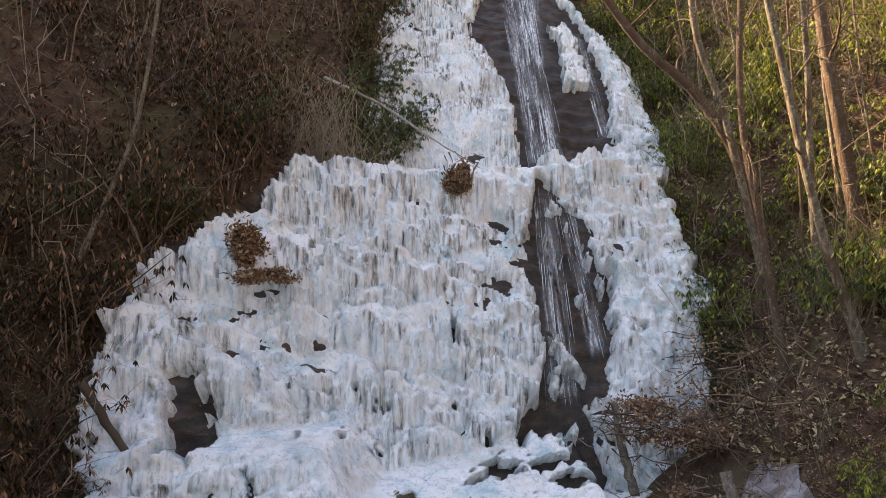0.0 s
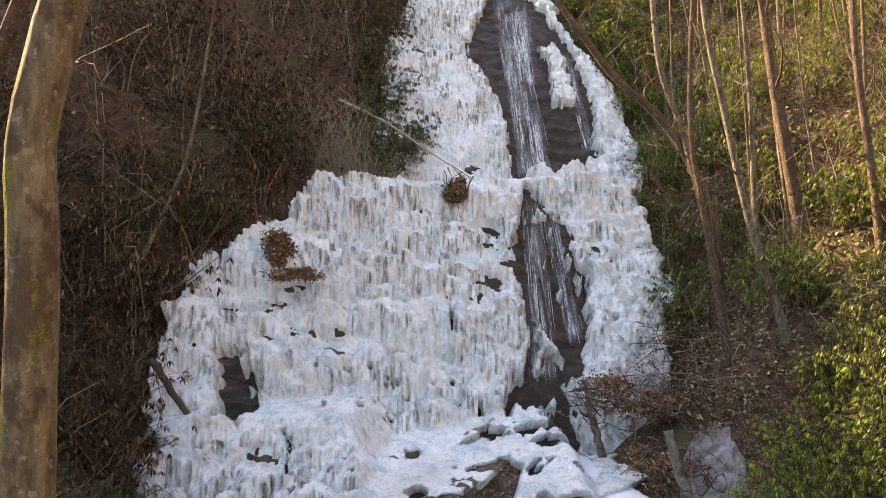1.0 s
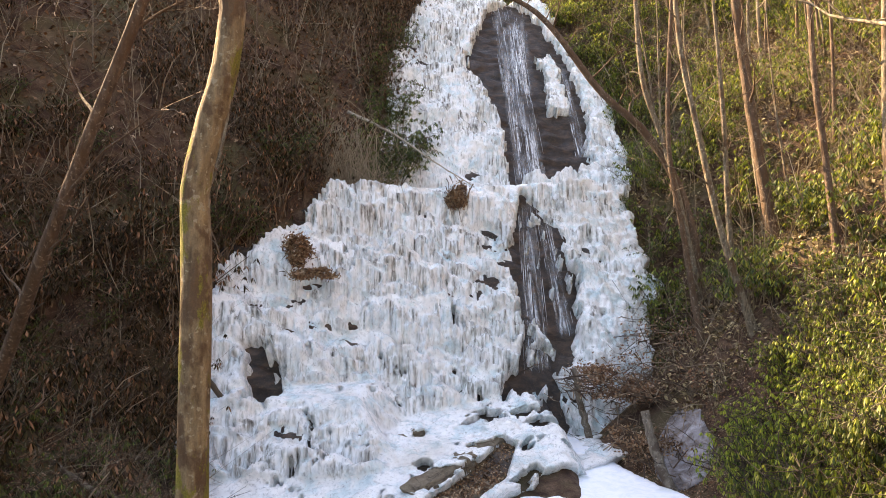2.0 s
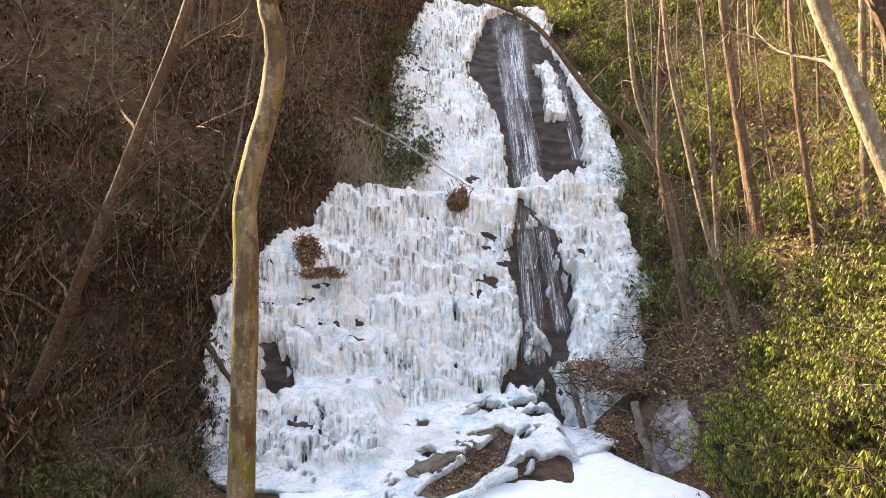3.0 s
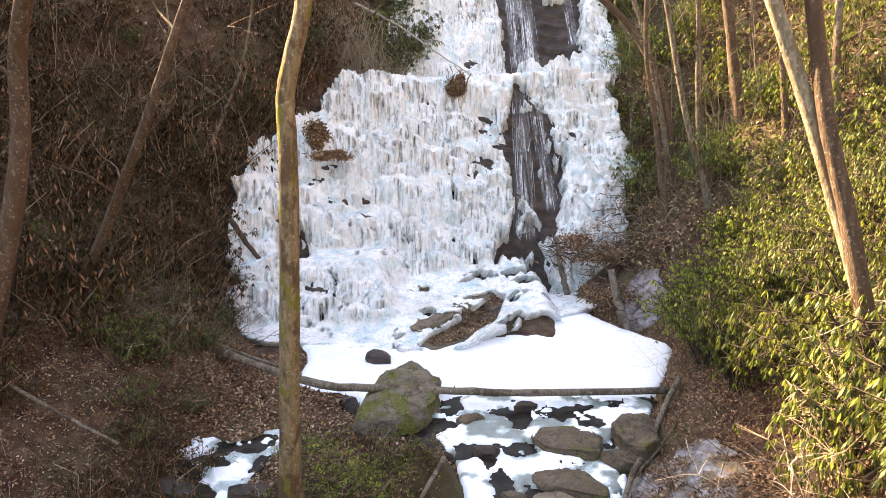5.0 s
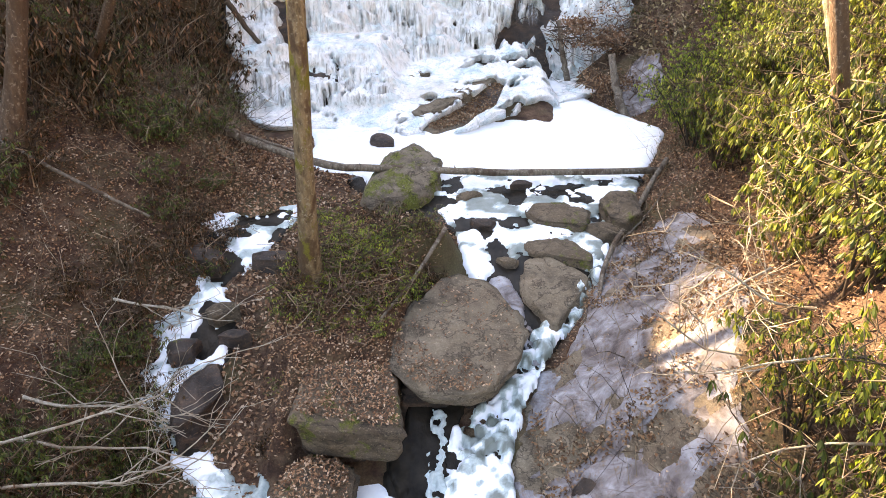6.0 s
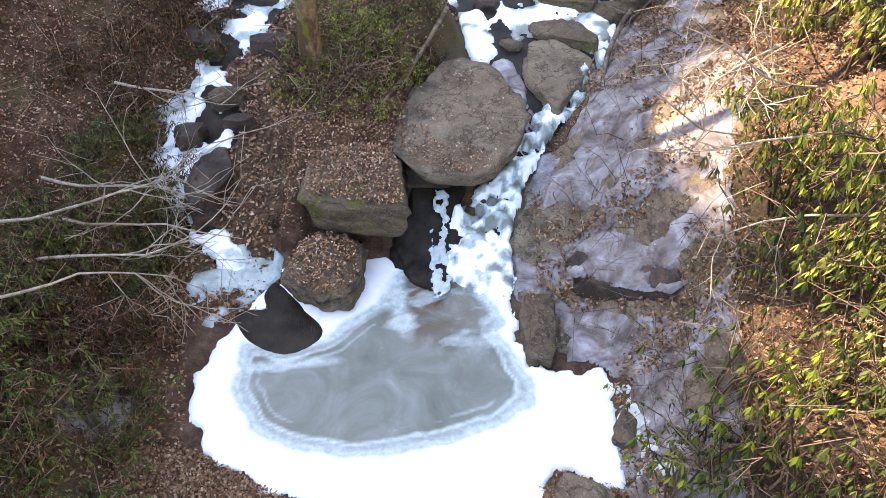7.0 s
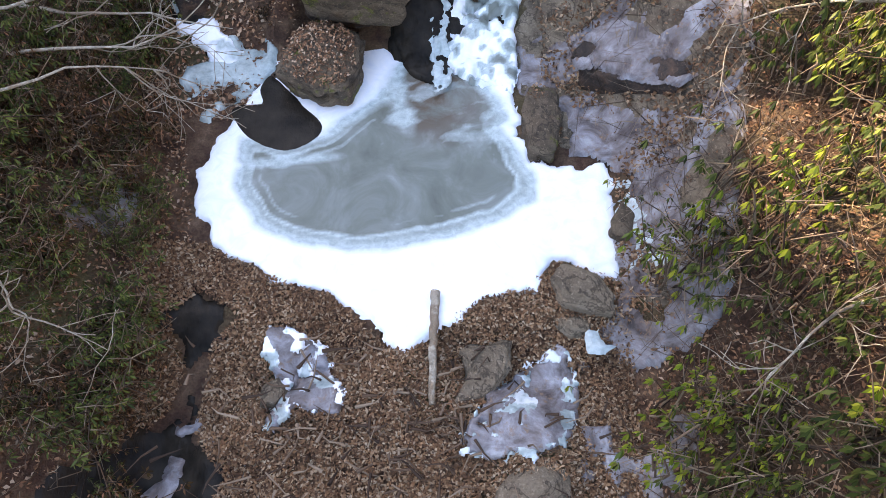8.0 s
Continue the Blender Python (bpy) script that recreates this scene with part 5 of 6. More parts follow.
tree("tree", "dark tree leaning beside the large pale one", [(8.6, 1.0, 5.9), (7.6, 1.0, 9.7), (7.18, 1.0, 11.1), (6.85, 1.0, 12.2), (6.33, 1.0, 14.7), (6.05, 1.0, 15.5), (5.2, 1.0, 18.5)], 0.17, 0.13, BARK_RED, 6, 4, 0.75, 2.6)
tree("tree", "straight brown tree on the sunlit slope", [(16.7, 28.2, 11.6), (15.9, 28.2, 16.0), (15.2, 28.2, 20.0), (14.4, 28.0, 25.5), (14.0, 28, 31)], 0.30, 0.18, BARK_RED, 7, 7, 0.4, 3.0)
tree("tree", "slim pale tree beside the falls", [(12.3, 20.6, 8.3), (11.0, 20.7, 12.3), (10.0, 20.7, 16.6), (9.3, 20.7, 20.0), (8.9, 20.7, 25)], 0.15, 0.09, BARK_GREY, 8, 7, 0.35, 2.6)
tree("tree", "curved dark tree arching over the top of the falls", [(12.5, 27.4, 7.6), (12.3, 27.4, 11.8), (11.4, 27.4, 15.0), (9.8, 27.4, 17.5), (7.6, 27.4, 19.5), (5.4, 27.4, 22.4), (3.8, 27.4, 23.8), (1.2, 27.4, 24.8)], 0.27, 0.09, BARK_RED, 9, 9, 0.45, 2.2)
tree("tree", "slim brown tree on the sunlit slope", [(15.6, 20.5, 10.6), (15.1, 20.6, 15.2), (14.6, 20.6, 19.0), (14.2, 20.6, 26)], 0.15, 0.10, BARK_RED, 10, 6, 0.4, 2.4)
tree("tree", "straight grey tree on the sunlit slope", [(17.7, 20.4, 12.1), (17.4, 20.4, 16.4), (17.3, 20.4, 27)], 0.20, 0.13, BARK_GREY, 11, 6, 0.4, 2.4)
tree("tree", "slim pale tree beside the falls", [(12.7, 27.1, 7.6), (12.0, 27.1, 11.6), (10.7, 27.0, 16.7), (9.6, 27.0, 20.0), (9.2, 27, 25)], 0.17, 0.11, BARK_GREY, 12, 6, 0.4, 2.6)
tree("tree", "pale forked tree on the sunlit slope", [(17.0, 29.8, 13.0), (16.4, 29.8, 18.0), (15.6, 29.8, 24.0), (15.2, 29.8, 29)], 0.16, 0.11, BARK_GREY, 13, 7, 0.3, 2.6)
tree("tree", "slim brown tree close beside the falls", [(10.9, 22.4, 7.2), (10.1, 22.4, 12.0), (9.4, 22.4, 16.5), (9.6, 22.4, 24)], 0.14, 0.08, BARK_RED, 14, 6, 0.35, 2.2)
rng = np.random.default_rng(77)
for n in range(78):
    right = n % 4 != 0
    px, py = (13 + 24 * rng.random(), 24 + 34 * rng.random()) if right else (-30 + 20 * rng.random(), 26 + 30 * rng.random())
    pz = float(land(px, py))
    h = 11 + 9 * rng.random()
    lean = (rng.normal() * 0.5 - (1.6 if right else -1.2), rng.normal() * 0.6)
    pts = [(px, py, pz - 0.1), (px + lean[0] * 0.3 + 0.2 * rng.normal(), py, pz + h * 0.3), (px + lean[0] * 0.7 + 0.3 * rng.normal(), py + lean[1] * 0.5, pz + h * 0.65), (px + lean[0], py + lean[1], pz + h)]
    r = 0.05 + 0.13 * rng.random() ** 1.8
    tree("tree", "slender bare winter tree on the wooded slope", pts, r, r * 0.4, (BARK_GREY, BARK_RED, BARK_GREY)[n % 3], 100 + n, 5, 0.35, 2.6, sides=7)


# ---- evergreen undergrowth ----
def bush_soups(seed, height, spread, whorls, leaf, stems, droop=0.7, per=6, fine=True):
    """One rhododendron about the origin: crooked stems and whorls of drooping leaves. Returns stems, leaves."""
    rng = np.random.default_rng(seed)
    wood, green = Soup(), Soup()
    ends = []
    for k in range(stems):
        a = k * 2.4 + rng.random()
        out = spread * (0.25 + 0.75 * rng.random())
        q = np.array([out * math.cos(a), out * math.sin(a), height * (0.55 + 0.45 * rng.random())])
        m1 = q * np.array([0.2, 0.2, 0.35]) + rng.normal(size=3) * 0.10
        m2 = q * np.array([0.6, 0.6, 0.75]) + rng.normal(size=3) * 0.16
        p = curve_points([(0.1 * math.cos(a), 0.1 * math.sin(a), -0.15), m1, m2, q], 7)
        tube(wood, p[::2], np.linspace(0.028, 0.008, 4), 4 if fine else 3)
        for j in range(whorls // stems):
            i = rng.integers(3, 7)
            e = p[i] + rng.normal(size=3) * np.array([0.32, 0.32, 0.22]) * spread * 0.55
            e[2] = max(e[2], 0.2)
            if fine:
                tube(wood, [p[i], e], [0.010, 0.005], 3)
            ends.append(e)
    ends = np.array(ends)
    b = np.repeat(ends, per, 0)
    n = len(b)
    a = np.tile(np.arange(per) * 0.9, len(ends)) + np.repeat(rng.random(len(ends)) * 6.28, per) + rng.normal(size=n) * 0.2
    down = droop + 0.35 * rng.normal(size=n)
    al = np.stack([np.cos(a), np.sin(a), -down], -1)
    al /= np.linalg.norm(al, axis=1, keepdims=True)
    up = np.stack([0.2 * np.cos(a), 0.2 * np.sin(a), np.ones(n)], -1)
    leaf_soup(green, b + al * 0.02, al, up, leaf * (0.7 + 0.5 * rng.random(n)), leaf * (0.20 + 0.10 * rng.random(n)))
    return wood, green


def bush_thing(name, label, group, seed, *size, foliage=None, twig=None):
    w, g = bush_soups(seed, *size)
    ob = thing(name, label, "bush", (0, 0, 0), group)
    part("branchwork", w.mesh("branchwork", twig or PALE_TWIG), ob)
    part("foliage", g.mesh("foliage", foliage or EVERGREEN), ob)
    return ob


def spread_copies(templates, places):
    """Each template stands at its first place, its copies at the rest."""
    rng = np.random.default_rng(5)
    used = set()
    for n, (px, py, s) in enumerate(places):
        k = n % len(templates)
        m = pose(px, py, float(land(px, py)) - 0.05, 8 * rng.normal(), 8 * rng.normal(), 360 * rng.random()) 
        if k not in used:
            used.add(k)
            templates[k].scale = (s, s, s)
            templates[k].matrix_basis = m @ Matrix.Scale(s, 4)
        else:
            templates[k].scale = (s, s, s)
            keep = templates[k].matrix_basis.copy()
            copy_thing(templates[k], m)
            templates[k].matrix_basis = keep


rng = np.random.default_rng(11)
near = []
while len(near) < 120:      # right bank
    py = -13 + 34 * rng.random()
    edge = float(np.interp(py, RIGHT_Y, RIGHT_X))
    px = edge + (1.3 + 2.9 * ease(-4, -1.5, py) * ease(8, 4, py)) + 7.5 * rng.random() ** 1.1
    if (py < -0.5 and rng.random() < 0.55) or (py > 14.5 and px < 11.8):
        continue
    near.append((px, py, (0.75 + 0.5 * rng.random()) * (0.7 if py < -7 else 1.15 if py < 9 else 1.0)))
right_bank = [bush_thing("rhododendron_bush", "sunlit green rhododendron bush with drooping leaves on the bank", "rhododendrons on the right bank", 200 + k, 2.1, 1.4, 270, 0.150, 9, 1.8, twig=DARK_WOOD if k else None) for k in range(5)]
spread_copies(right_bank, near)
rng = np.random.default_rng(12)
near = []
while len(near) < 150:      # left bank
    py = -13 + 36 * rng.random()
    edge = float(np.interp(py, LEFT_Y, LEFT_X))
    px = edge - 0.5 - 8.5 * rng.random() ** 1.1
    near.append((px, py, 0.6 + 0.45 * rng.random()))
near += [(-6.4 - 2.2 * rng.random(), -7 + 13 * rng.random(), 0.5 + 0.4 * rng.random()) for _ in range(34)]
near += [(-5.4 - 2.8 * rng.random(), -12.2 + 5.2 * rng.random(), 0.5 + 0.4 * rng.random()) for _ in range(26)]
upper_bank = [(float(np.interp(q, LEFT_Y, LEFT_X)) - 1.0 - 9.0 * rng.random(), q, 1.0 + 0.5 * rng.random()) for q in 7 + 15 * rng.random(70)]
# same plant as the right bank, with shade put into the leaf colours
left_bank = [bush_thing("rhododendron_bush", "shaded olive rhododendron bush on the leaf-covered bank", "rhododendrons on the left bank", 300 + k, 1.25, 1.3, 110, 0.15, 10, 1.0, foliage=SHADE_DULLED if k % 2 else DARK_GREEN, twig=TWIG) for k in range(5)]
spread_copies(left_bank, near)
island = [bush_thing("low_bush", "low green shrub on the wooded island", "low shrubs on the island", 400 + k, 0.7, 0.9, 48, 0.12, 8, 0.6, foliage=(EVERGREEN, SHADE_DULLED, HEMLOCK)[k], twig=TWIG) for k in range(3)]
rng = np.random.default_rng(13)
spread_copies(island, [(-4.0 + 3.6 * rng.random(), 0.4 + 5.0 * rng.random(), 0.5 + 0.5 * rng.random()) for _ in range(78)] + [(-1.9, 7.6, 0.5), (-2.6, 6.6, 0.6), (-3.3, 6.4, 0.7), (-3.9, -0.4, 0.5), (-4.2, -1.4, 0.6)])
bright = [bush_thing("evergreen_bush", "bright yellow-green evergreen bush in the sun", "bright bushes on the right bank", 500 + k, 2.4, 1.7, 300, 0.145, 12, 1.3, foliage=HEMLOCK, twig=DARK_WOOD) for k in range(2)]
spread_copies(bright, [(9.2, 13.4, 1.2), (10.4, 15.2, 1.2), (8.6, 11.0, 1.1), (11.4, 13.0, 1.15), (10.0, 16.6, 0.9), (9.6, 9.4, 1.05), (10.2, 11.4, 1.1), (12.8, 14.6, 1.2), (11.4, 10.6, 1.0), (9.0, 12.2, 1.0), (13.6, 12.4, 1.1), (10.6, 13.8, 1.2), (12.0, 16.2, 1.0), (8.4, 8.6, 0.8)])
over = [bush_thing("rhododendron_bush", "dark green rhododendron hanging over the frozen falls", "rhododendrons over the falls", 600 + k, 3.0, 1.9, 300, 0.23, 12, 0.9, foliage=DARK_GREEN, twig=TWIG) for k in range(2)]
spread_copies(over, [(-4.9, 31.6, 1.1), (-3.9, 32.6, 1.3), (-2.9, 34.2, 1.25), (-5.0, 34.4, 1.35), (-2.6, 36.2, 1.35), (-3.6, 38.6, 1.2), (-7.4, 31.0, 0.9), (-7.6, 26.6, 0.8), (-9.4, 23.6, 0.7), (10.9, 31.2, 0.6), (10.2, 33.4, 0.6), (10.4, 29.2, 0.42), (10.6, 27.6, 0.45), (10.2, 26.2, 0.38), (11.0, 30.0, 0.5), (-4.4, 41.0, 1.0), (-3.6, 44.5, 1.0)])


def joined_bushes(name, label, places, size, foliage, twig, seed):
    """Far undergrowth nobody could count: one mesh of leaves and one of stems."""
    rng = np.random.default_rng(seed)
    kinds = [bush_soups(seed * 10 + k, *size, per=5, fine=False) for k in range(4)]
    wood, green = Soup(), Soup()
    for n, (px, py, s) in enumerate(places):
        a = 6.283 * rng.random()
        turn = np.array([[math.cos(a), -math.sin(a), 0], [math.sin(a), math.cos(a), 0], [0, 0, 1]]) * s
        at = np.array([px, py, float(land(px, py))])
        for src, dst in zip(kinds[n % 4], (wood, green)):
            dst.put(np.concatenate(src.v) @ turn.T + at, np.concatenate(src.f))
    ob = thing(name, label, "undergrowth", (places[0][0], places[0][1], float(land(places[0][0], places[0][1]))), kind="stuff")
    part("branchwork", wood.mesh("branchwork", twig), ob, kind="stuff")
    part("foliage", green.mesh("foliage", foliage), ob, kind="stuff")


# these leaves have the bank's shade in their colour
joined_bushes("undergrowth", "dense dark olive bushes on the shaded bank by the falls", upper_bank, (1.5, 1.4, 70, 0.20, 8, 1.1), SHADE_DULLED, TWIG, 33)
rng = np.random.default_rng(21)
far = []
while len(far) < 440:
    py = 8 + 58 * rng.random()
    px = float(np.interp(py, LEFT_Y, LEFT_X)) - 0.8 - 36 * rng.random() ** 1.8
    if (py > 20 or px < -14):
        far.append((px, py, 0.9 + 0.7 * rng.random()))
# leaf colour darkened for the slope's shade here as well
joined_bushes("undergrowth", "dense dark olive undergrowth on the shaded slope", far, (2.2, 1.9, 78, 0.20, 7, 1.2), SHADE_DULLED, TWIG, 31)
rng = np.random.default_rng(22)
far = []
while len(far) < 560:
    py = 14 + 52 * rng.random()
    px = float(np.interp(py, RIGHT_Y, RIGHT_X)) + 1.0 + 38 * rng.random() ** 1.8
    if (py > 20 or px > 15) and not (py < 27 and px < 12.5) and not (py < 42 and px < float(np.interp(py, RIGHT_Y, RIGHT_X)) + 5.5 and rng.random() < 0.7):
        far.append((px, py, 0.8 + 0.6 * rng.random()))
far += [(-2 + 14 * rng.random(), 57.5 + 14 * rng.random(), 1.0 + 0.5 * rng.random()) for _ in range(60)]
joined_bushes("undergrowth", "dense yellow-green undergrowth on the sunlit slope", far, (2.0, 1.7, 84, 0.25, 7, 0.9), EVERGREEN, TWIG, 32)


# ---- bare brush and leaf litter ----
def bank_places(count, seed, x_span, y_span, clearance):
    rng = np.random.default_rng(seed)
    px = x_span[0] + (x_span[1] - x_span[0]) * rng.random(count)
    py = y_span[0] + (y_span[1] - y_span[0]) * rng.random(count)
    off = np.maximum(np.interp(py, LEFT_Y, LEFT_X) - px, px - np.interp(py, RIGHT_Y, RIGHT_X))
    ok = off > clearance
    return px[ok], py[ok], rng


def twig_field(name, label, count, seed, x_span, y_span, length, radius, material=None, upright=0.65):
    px, py, rng = bank_places(count, seed, x_span, y_span, 0.3)
    pz = land(px, py)
    soup = Soup()
    for q in zip(px, py, pz):
        d = rng.normal(size=3) * np.array([0.7, 0.7, 0.35]) + np.array([0, 0, upright])
        ln = length * (0.4 + 0.9 * rng.random())
        d *= ln / np.linalg.norm(d)
        e = np.array(q) + d
        b = rng.normal(size=3) * ln * 0.12
        r = radius * (0.6 + 0.8 * rng.random())
        tube(soup, [q, np.array(q) + d * 0.5 + b, e + np.array([0, 0, -0.12 * ln])], [r, r * 0.8, r * 0.3], 3)
        for _ in range(1):
            m = np.array(q) + d * (0.4 + 0.4 * rng.random()) + b * 0.8
            tube(soup, [m, m + (d * 0.4 + rng.normal(size=3) * ln * 0.3)], [r * 0.6, r * 0.25], 3)
    tagged(new(name, soup.mesh(name, material or TWIG)), label, "brush", kind="stuff")


twig_field("bare_brush", "tangle of thin bare brown twigs on the banks", 6000, 51, (-15, 13), (-14, 24), 1.2, 0.009)
twig_field("bare_brush", "tall bare twigs over the wooded slopes", 6500, 52, (-44, 44), (16, 66), 2.6, 0.016)
twig_field("bare_brush", "pale bare twigs tangled over the shaded slope", 6500, 53, (-28, -2), (10, 50), 2.0, 0.012)
twig_field("bare_brush", "bleached thin twigs standing out of the shaded slope", 5200, 54, (-26, -2), (8, 46), 1.5, 0.009, PALE_TWIG)
twig_field("bare_brush", "tangle of pale thin twigs over the sunlit slope", 4200, 58, (9, 38), (18, 56), 2.0, 0.011, PALE_TWIG)
twig_field("bare_brush", "thin brown twigs over the bank below the pool", 1500, 59, (2.6, 9), (-13, -5), 0.8, 0.006, TWIG)
twig_field("bare_saplings", "slim pale bare saplings on the sunlit slope", 700, 56, (11, 40), (20, 60), 4.6, 0.024, PALE_TWIG, 4.0)
twig_field("bare_saplings", "slim brown bare saplings on the shaded slope", 600, 57, (-34, -3), (18, 56), 4.2, 0.022, PALE_TWIG, 3.5)
twig_field("bare_brush", "bleached thin twigs over the lower banks", 1500, 55, (-13, 10), (-13, 14), 1.0, 0.007, PALE_TWIG)


def top_at(px, py):
    """Ground, or the rock that lies on it."""
    z = land(px, py)
    for plan, top, tilt, c, crown in ROCK_TOPS:
        half = 0.5 * np.min(plan.max(0) - plan.min(0))
        on = inside_by(plan, px, py) > 0.08
        z = np.where(on, np.maximum(z, top + (px - c[0]) * tilt[0] + (py - c[1]) * tilt[1] + 0.03 + crown * np.clip(1 - 1.1 * (np.hypot(px - c[0], py - c[1]) / half) ** 2, 0, 1)), z)
    return z


def litter(name, label, px, py, pz, rng, size, material=None):
    n = len(px)
    soup = Soup()
    a = rng.random(n) * 6.283
    al = np.stack([np.cos(a), np.sin(a), 0.5 * rng.normal(size=n)], -1)
    al /= np.linalg.norm(al, axis=1, keepdims=True)
    up = np.stack([0.5 * rng.normal(size=n), 0.5 * rng.normal(size=n), np.ones(n)], -1)
    side = np.cross(al, up)
    side /= np.linalg.norm(side, axis=1, keepdims=True) + 1e-9
    base = np.stack([px, py, pz + 0.02], -1)
    ln, wd = (size * (0.6 + 0.8 * rng.random(n)))[:, None], (size * (0.12 + 0.30 * rng.random(n)))[:, None]
    curl = np.array([0, 0, 1.0]) * (size * 0.35 * rng.random(n))[:, None]
    v = np.stack([base, base + al * ln * 0.5 + side * wd + curl, base + al * ln, base + al * ln * 0.5 - side * wd + curl], 1).reshape(-1, 3)
    soup.put(v, np.arange(4 * n).reshape(n, 4))
    tagged(new(name, soup.mesh(name, material or LITTER)), label, "leaf litter", kind="stuff")


px, py, rng = bank_places(270000, 61, (-14, 12), (-14, 20), -0.15)
ok = inside_by(LOWER3, px, py) < 0.0
px, py = px[ok], py[ok]
litter("leaf_litter", "brown dry leaves strewn over both banks", px, py, land(px, py), rng, 0.088)
rng = np.random.default_rng(62)
px, py = -5.8 + 8.8 * rng.random(90000), -13.0 + 6.0 * rng.random(90000)
ok = (inside_by(PLUNGE, px, py) < 0.02) & (inside_by(LOWER2, px, py) < 0.05) & (inside_by(LOWER, px, py) < 0.0) & (inside_by(LOWER3, px, py) < 0.0)
px, py = px[ok], py[ok]
litter("leaf_litter", "brown dry leaves heaped in the dam below the pool", px, py, top_at(px, py) + 0.10 * fbm(px * 2.2, py * 2.2, 48), rng, 0.075)
px, py = -4.6 + 6.4 * rng.random(34000), -3.9 + 9.9 * rng.random(34000)
z0 = top_at(px, py) + 0.03
ok = (z0 > floor_at(px, py) + 0.3) & (fbm(px * 0.9, py * 0.9, 88, 4) > np.where(px > -1.2, 0.36, 0.30)) | (inside_by([(-3.7, -3.7), (-2, -3.7), (-2, 0), (-3.7, 0)], px, py) > 0)
ok &= (px < -1.2) | (py > 3.3) | (rng.random(len(px)) < 0.08 + 0.5 * ease(0.5, -0.6, px + 0.9 * py))
px, py, z0 = px[ok], py[ok], z0[ok]
litter("leaf_litter", "brown dry leaves on the island and its slabs", px, py, z0, rng, 0.075)
px, py = -1.2 + 3.9 * rng.random(9000), 13.2 + 6.4 * rng.random(9000)
ok = inside_by(LEAF_SHELF, px, py) > -0.05
px, py = px[ok], py[ok]
litter("leaf_litter", "brown dry leaves on the ledge at the falls", px, py, top_at(px, py) + 0.03, rng, 0.11)


# ---- pale dead branches fallen over the banks ----
def dead_branch(label, start, way, length, r, seed, material):
    rng = np.random.default_rng(seed)
    ob = thing("dead_branch", label, "branch", start, "pale dead branches")
    d = np.array(way) / np.linalg.norm(way)
    p = [np.array(start)]
    for _ in range(8):
        d = d + rng.normal(size=3) * 0.15 + np.array([0, 0, 0.01])
        d /= np.linalg.norm(d)
        p.append(p[-1] + d * length / 8)
    soup = Soup()
    tube(soup, p, np.linspace(r, 0.008, 9), 6, rng, 0.15)
    part("stem", soup.mesh("stem", material, True), ob)
    for _ in range(6):
        side = Soup()
        grow(side, p[rng.integers(2, 9)], d + rng.normal(size=3) * 0.75, length * (0.3 + 0.25 * rng.random()), r * 0.45, rng, 1, 0.03)
        part("side_branch", side.mesh("side_branch", material, True), ob)


for n, (px, py, up, wx, wy, wz, ln) in enumerate(((-8.6, -6.0, 0.7, 1, 0.15, -0.16, 3.6), (-8.9, -3.4, 0.9, 1, 0.25, -0.12, 4.6), (-8.6, -2.6, 0.8, 1, -0.1, -0.1, 4.2), (-8.2, -4.2, 0.7, 1, 0.35, -0.15, 3.6),
                                                 (-8.8, -1.8, 0.8, 1, -0.2, -0.1, 4.0), (-7.8, -8.4, 0.5, 0.9, -0.4, -0.1, 2.6), (-8.3, 1.6, 0.7, 1, -0.3, -0.1, 3.0))):
    dead_branch("pale bare branch fallen over the shaded bank", (px, py, float(land(px, py)) + up), (wx, wy, wz), ln, 0.040, 700 + n, BLEACHED)
for n, (px, py, up, wx, wy, wz, ln) in enumerate(((6.2, -3.0, 1.0, -1, 0.1, 0.0, 2.8), (6.4, -4.0, 0.9, -1, -0.2, -0.1, 2.8), (6.0, -1.6, 1.0, -1, -0.5, 0.0, 2.6), (6.6, -5.5, 0.9, -1, 0.2, -0.2, 2.8),
                                                 (5.6, -9.5, 0.9, -1, -0.3, -0.2, 2.4), (6.6, 0.4, 1.0, -0.8, -0.8, 0.1, 2.6), (5.4, -2.4, 0.5, -1, 0.1, -0.3, 2.6))):
    dead_branch("pale bare branch arching out of the green bank", (px, py, float(land(px, py)) + up), (wx, wy, wz), ln, 0.030, 730 + n, BLEACHED)

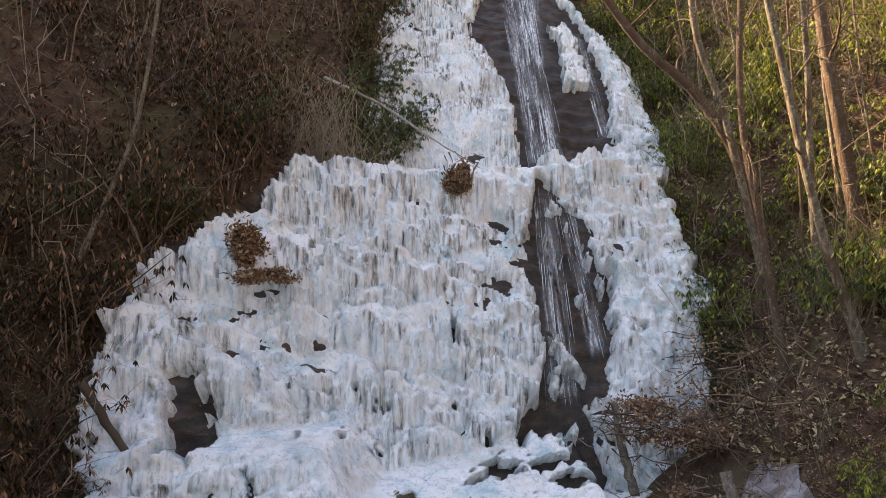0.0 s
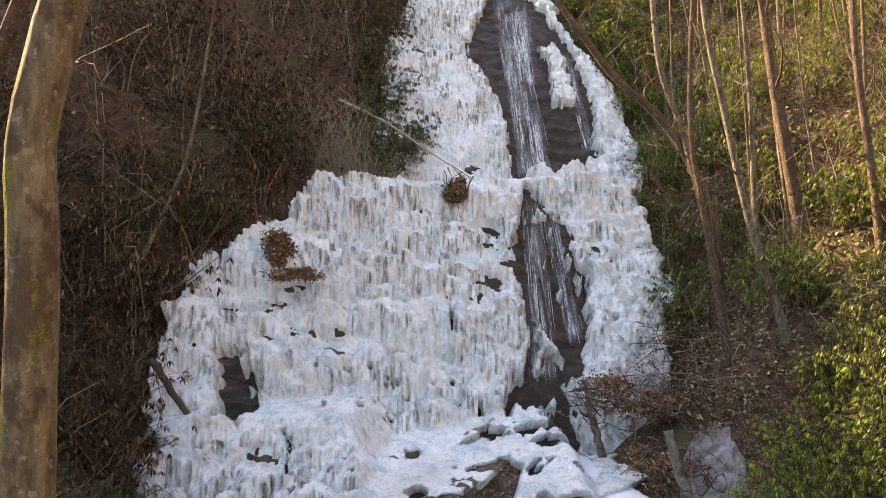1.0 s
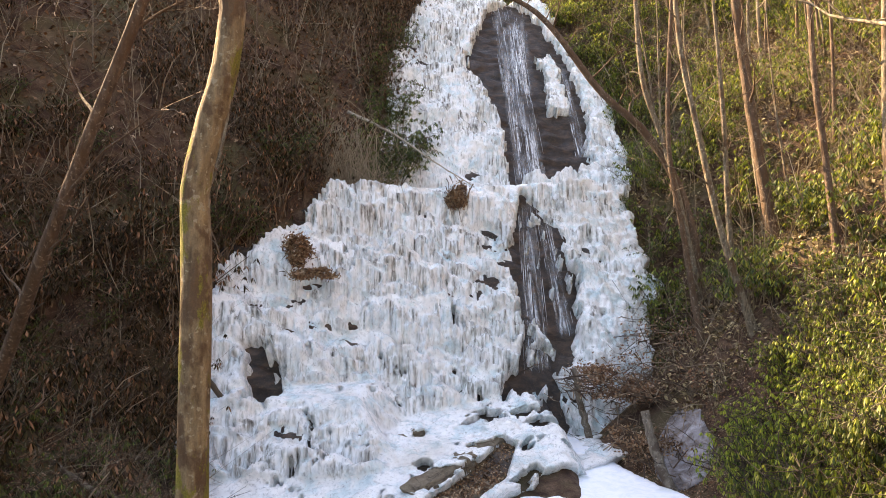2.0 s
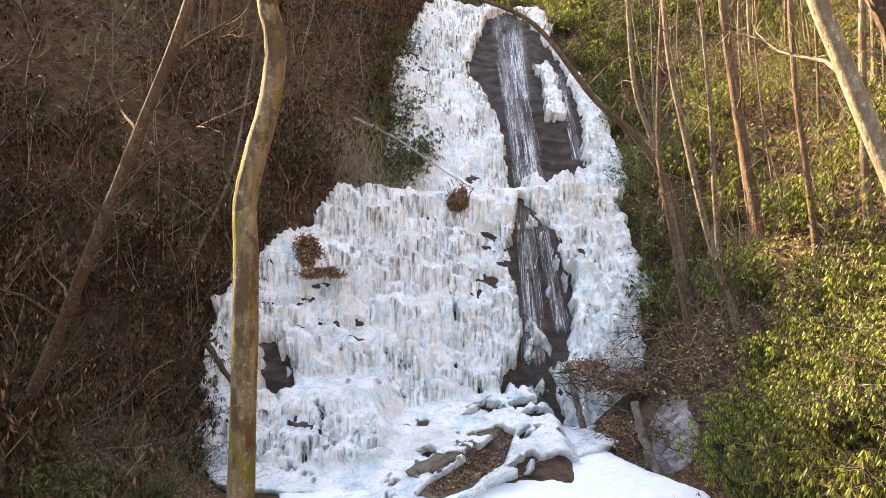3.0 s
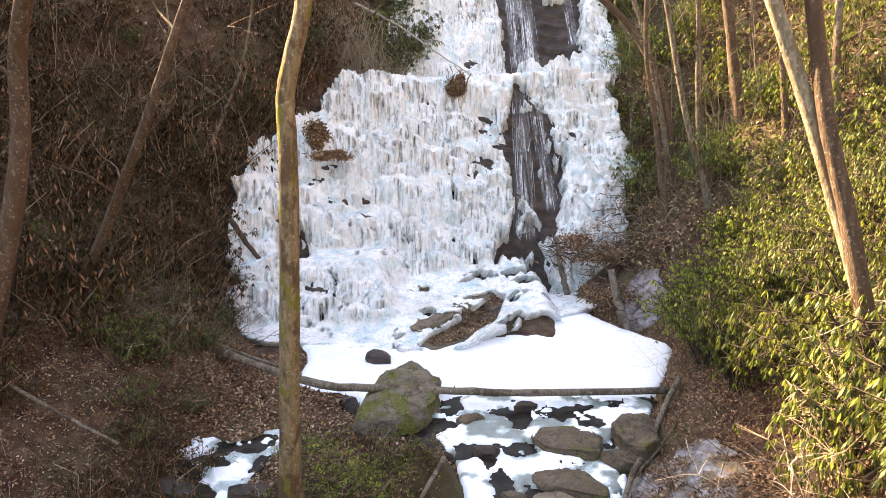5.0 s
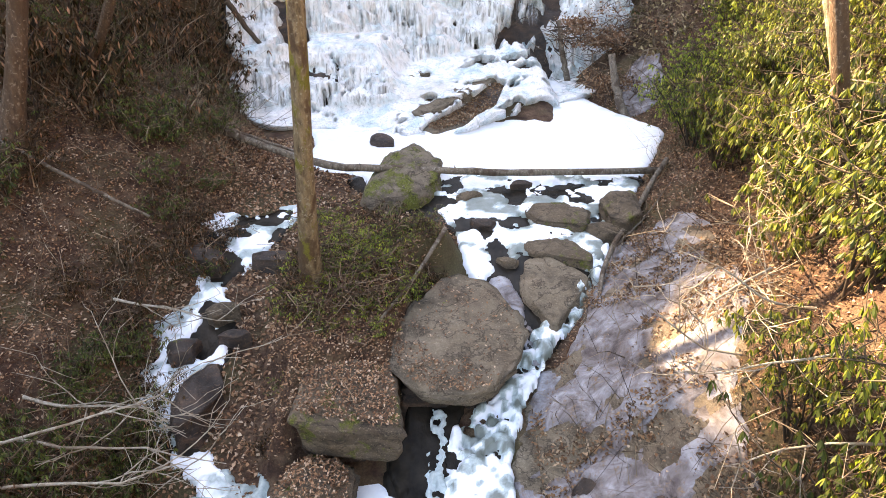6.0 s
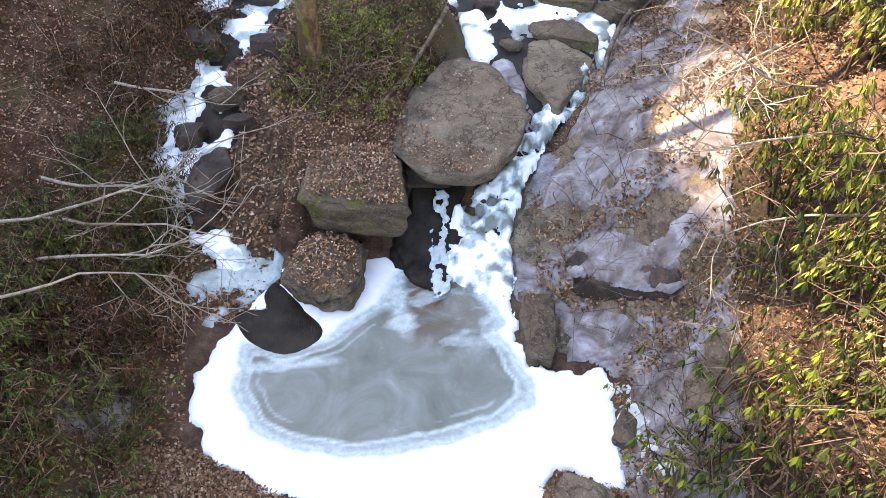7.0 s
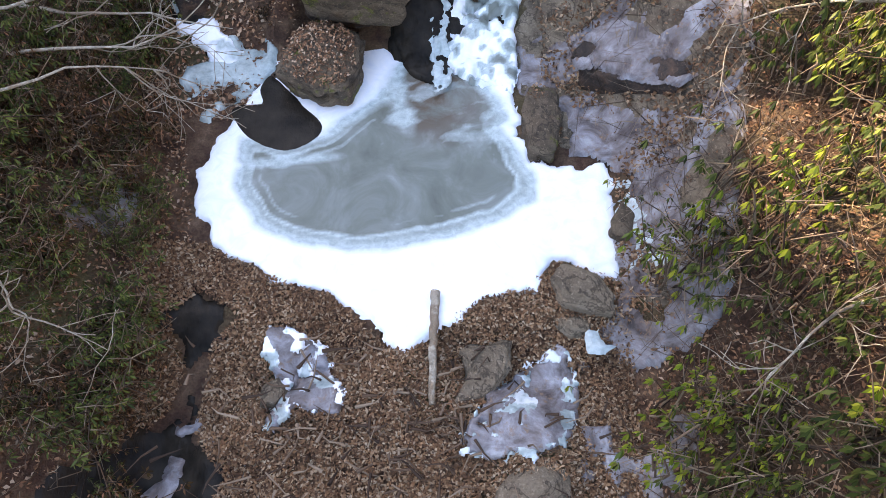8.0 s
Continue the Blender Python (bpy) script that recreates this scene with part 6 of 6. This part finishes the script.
rng = np.random.default_rng(64)
px, py = 1.8 + 5.2 * rng.random(26000), -8.5 + 14 * rng.random(26000)
ok = (inside_by(SLOPE, px, py) > -0.2) & (fbm(px * 1.1, py * 1.1, 90, 5) + 0.05 * (px - 4) > 0.53) & (inside_by(FROST_A, px, py) < 0.1)
px, py = px[ok], py[ok]
litter("leaf_litter", "brown dry leaves caught on the bedrock slope", px, py, land(px, py) + 0.11, rng, 0.10)

px, py = -8.0 + 9.0 * rng.random(32000), -4.0 + 17.5 * rng.random(32000)
ok = (py > 5.0) | (px < -4.2)
px, py = px[ok], py[ok]
ok = (inside_by(UPPER, px, py) < 0.1) & (inside_by(BROKEN, px, py) < 0.1) & (inside_by(ARM, px, py) < 0.05)
px, py = px[ok], py[ok]
litter("leaf_litter", "brown dry leaves behind the wooded island", px, py, land(px, py) + 0.02, rng, 0.12)

rng = np.random.default_rng(65)
px, py, rng = bank_places(34000, 66, (-30, 0), (19, 52), 0.2)
litter("leaf_litter", "reddish dry leaves over the shaded upper slope", px, py, land(px, py) + 0.05, rng, 0.26)
px, py, rng = bank_places(48000, 67, (9, 36), (19, 56), 0.2)
litter("leaf_litter", "tan dry leaves over the sunlit upper slope", px, py, land(px, py) + 0.05, rng, 0.24, TAN_LITTER)

brush_pile("twig_scatter", "thin brown twigs tangled over the wooded island", (-2.6, 2.2, 3.75), (1.7, 3.0, 0.35), 260, 0.7, 16, TWIG, thick=0.4)
brush_pile("twig_scatter", "thin brown twigs strewn over the leaf dam", (-1.3, -10.6, 0.62), (3.4, 1.9, 0.10), 200, 0.55, 15, TWIG)

# young rhododendrons, thin and open, beside the pool
saplings = [bush_thing("rhododendron_sapling", "open young rhododendron with whorls of drooping green leaves", "young rhododendrons", 800 + k, 2.2, 1.5, 40, 0.22, 8, 1.8, foliage=DARK_GREEN if k else HEMLOCK, twig=TWIG) for k in range(3)]
rng = np.random.default_rng(14)
spread_copies(saplings, [(3.9 + 2.6 * rng.random(), -13 + 7.5 * rng.random(), 0.65 + 0.5 * rng.random()) for _ in range(18)] + [(3.2 + 3.4 * rng.random(), -11.8 + 4.6 * rng.random(), 0.6 + 0.35 * rng.random()) for _ in range(20)] + [(4.4 + 2.0 * rng.random(), -5.5 + 5.5 * rng.random(), 0.45 + 0.3 * rng.random()) for _ in range(5)])
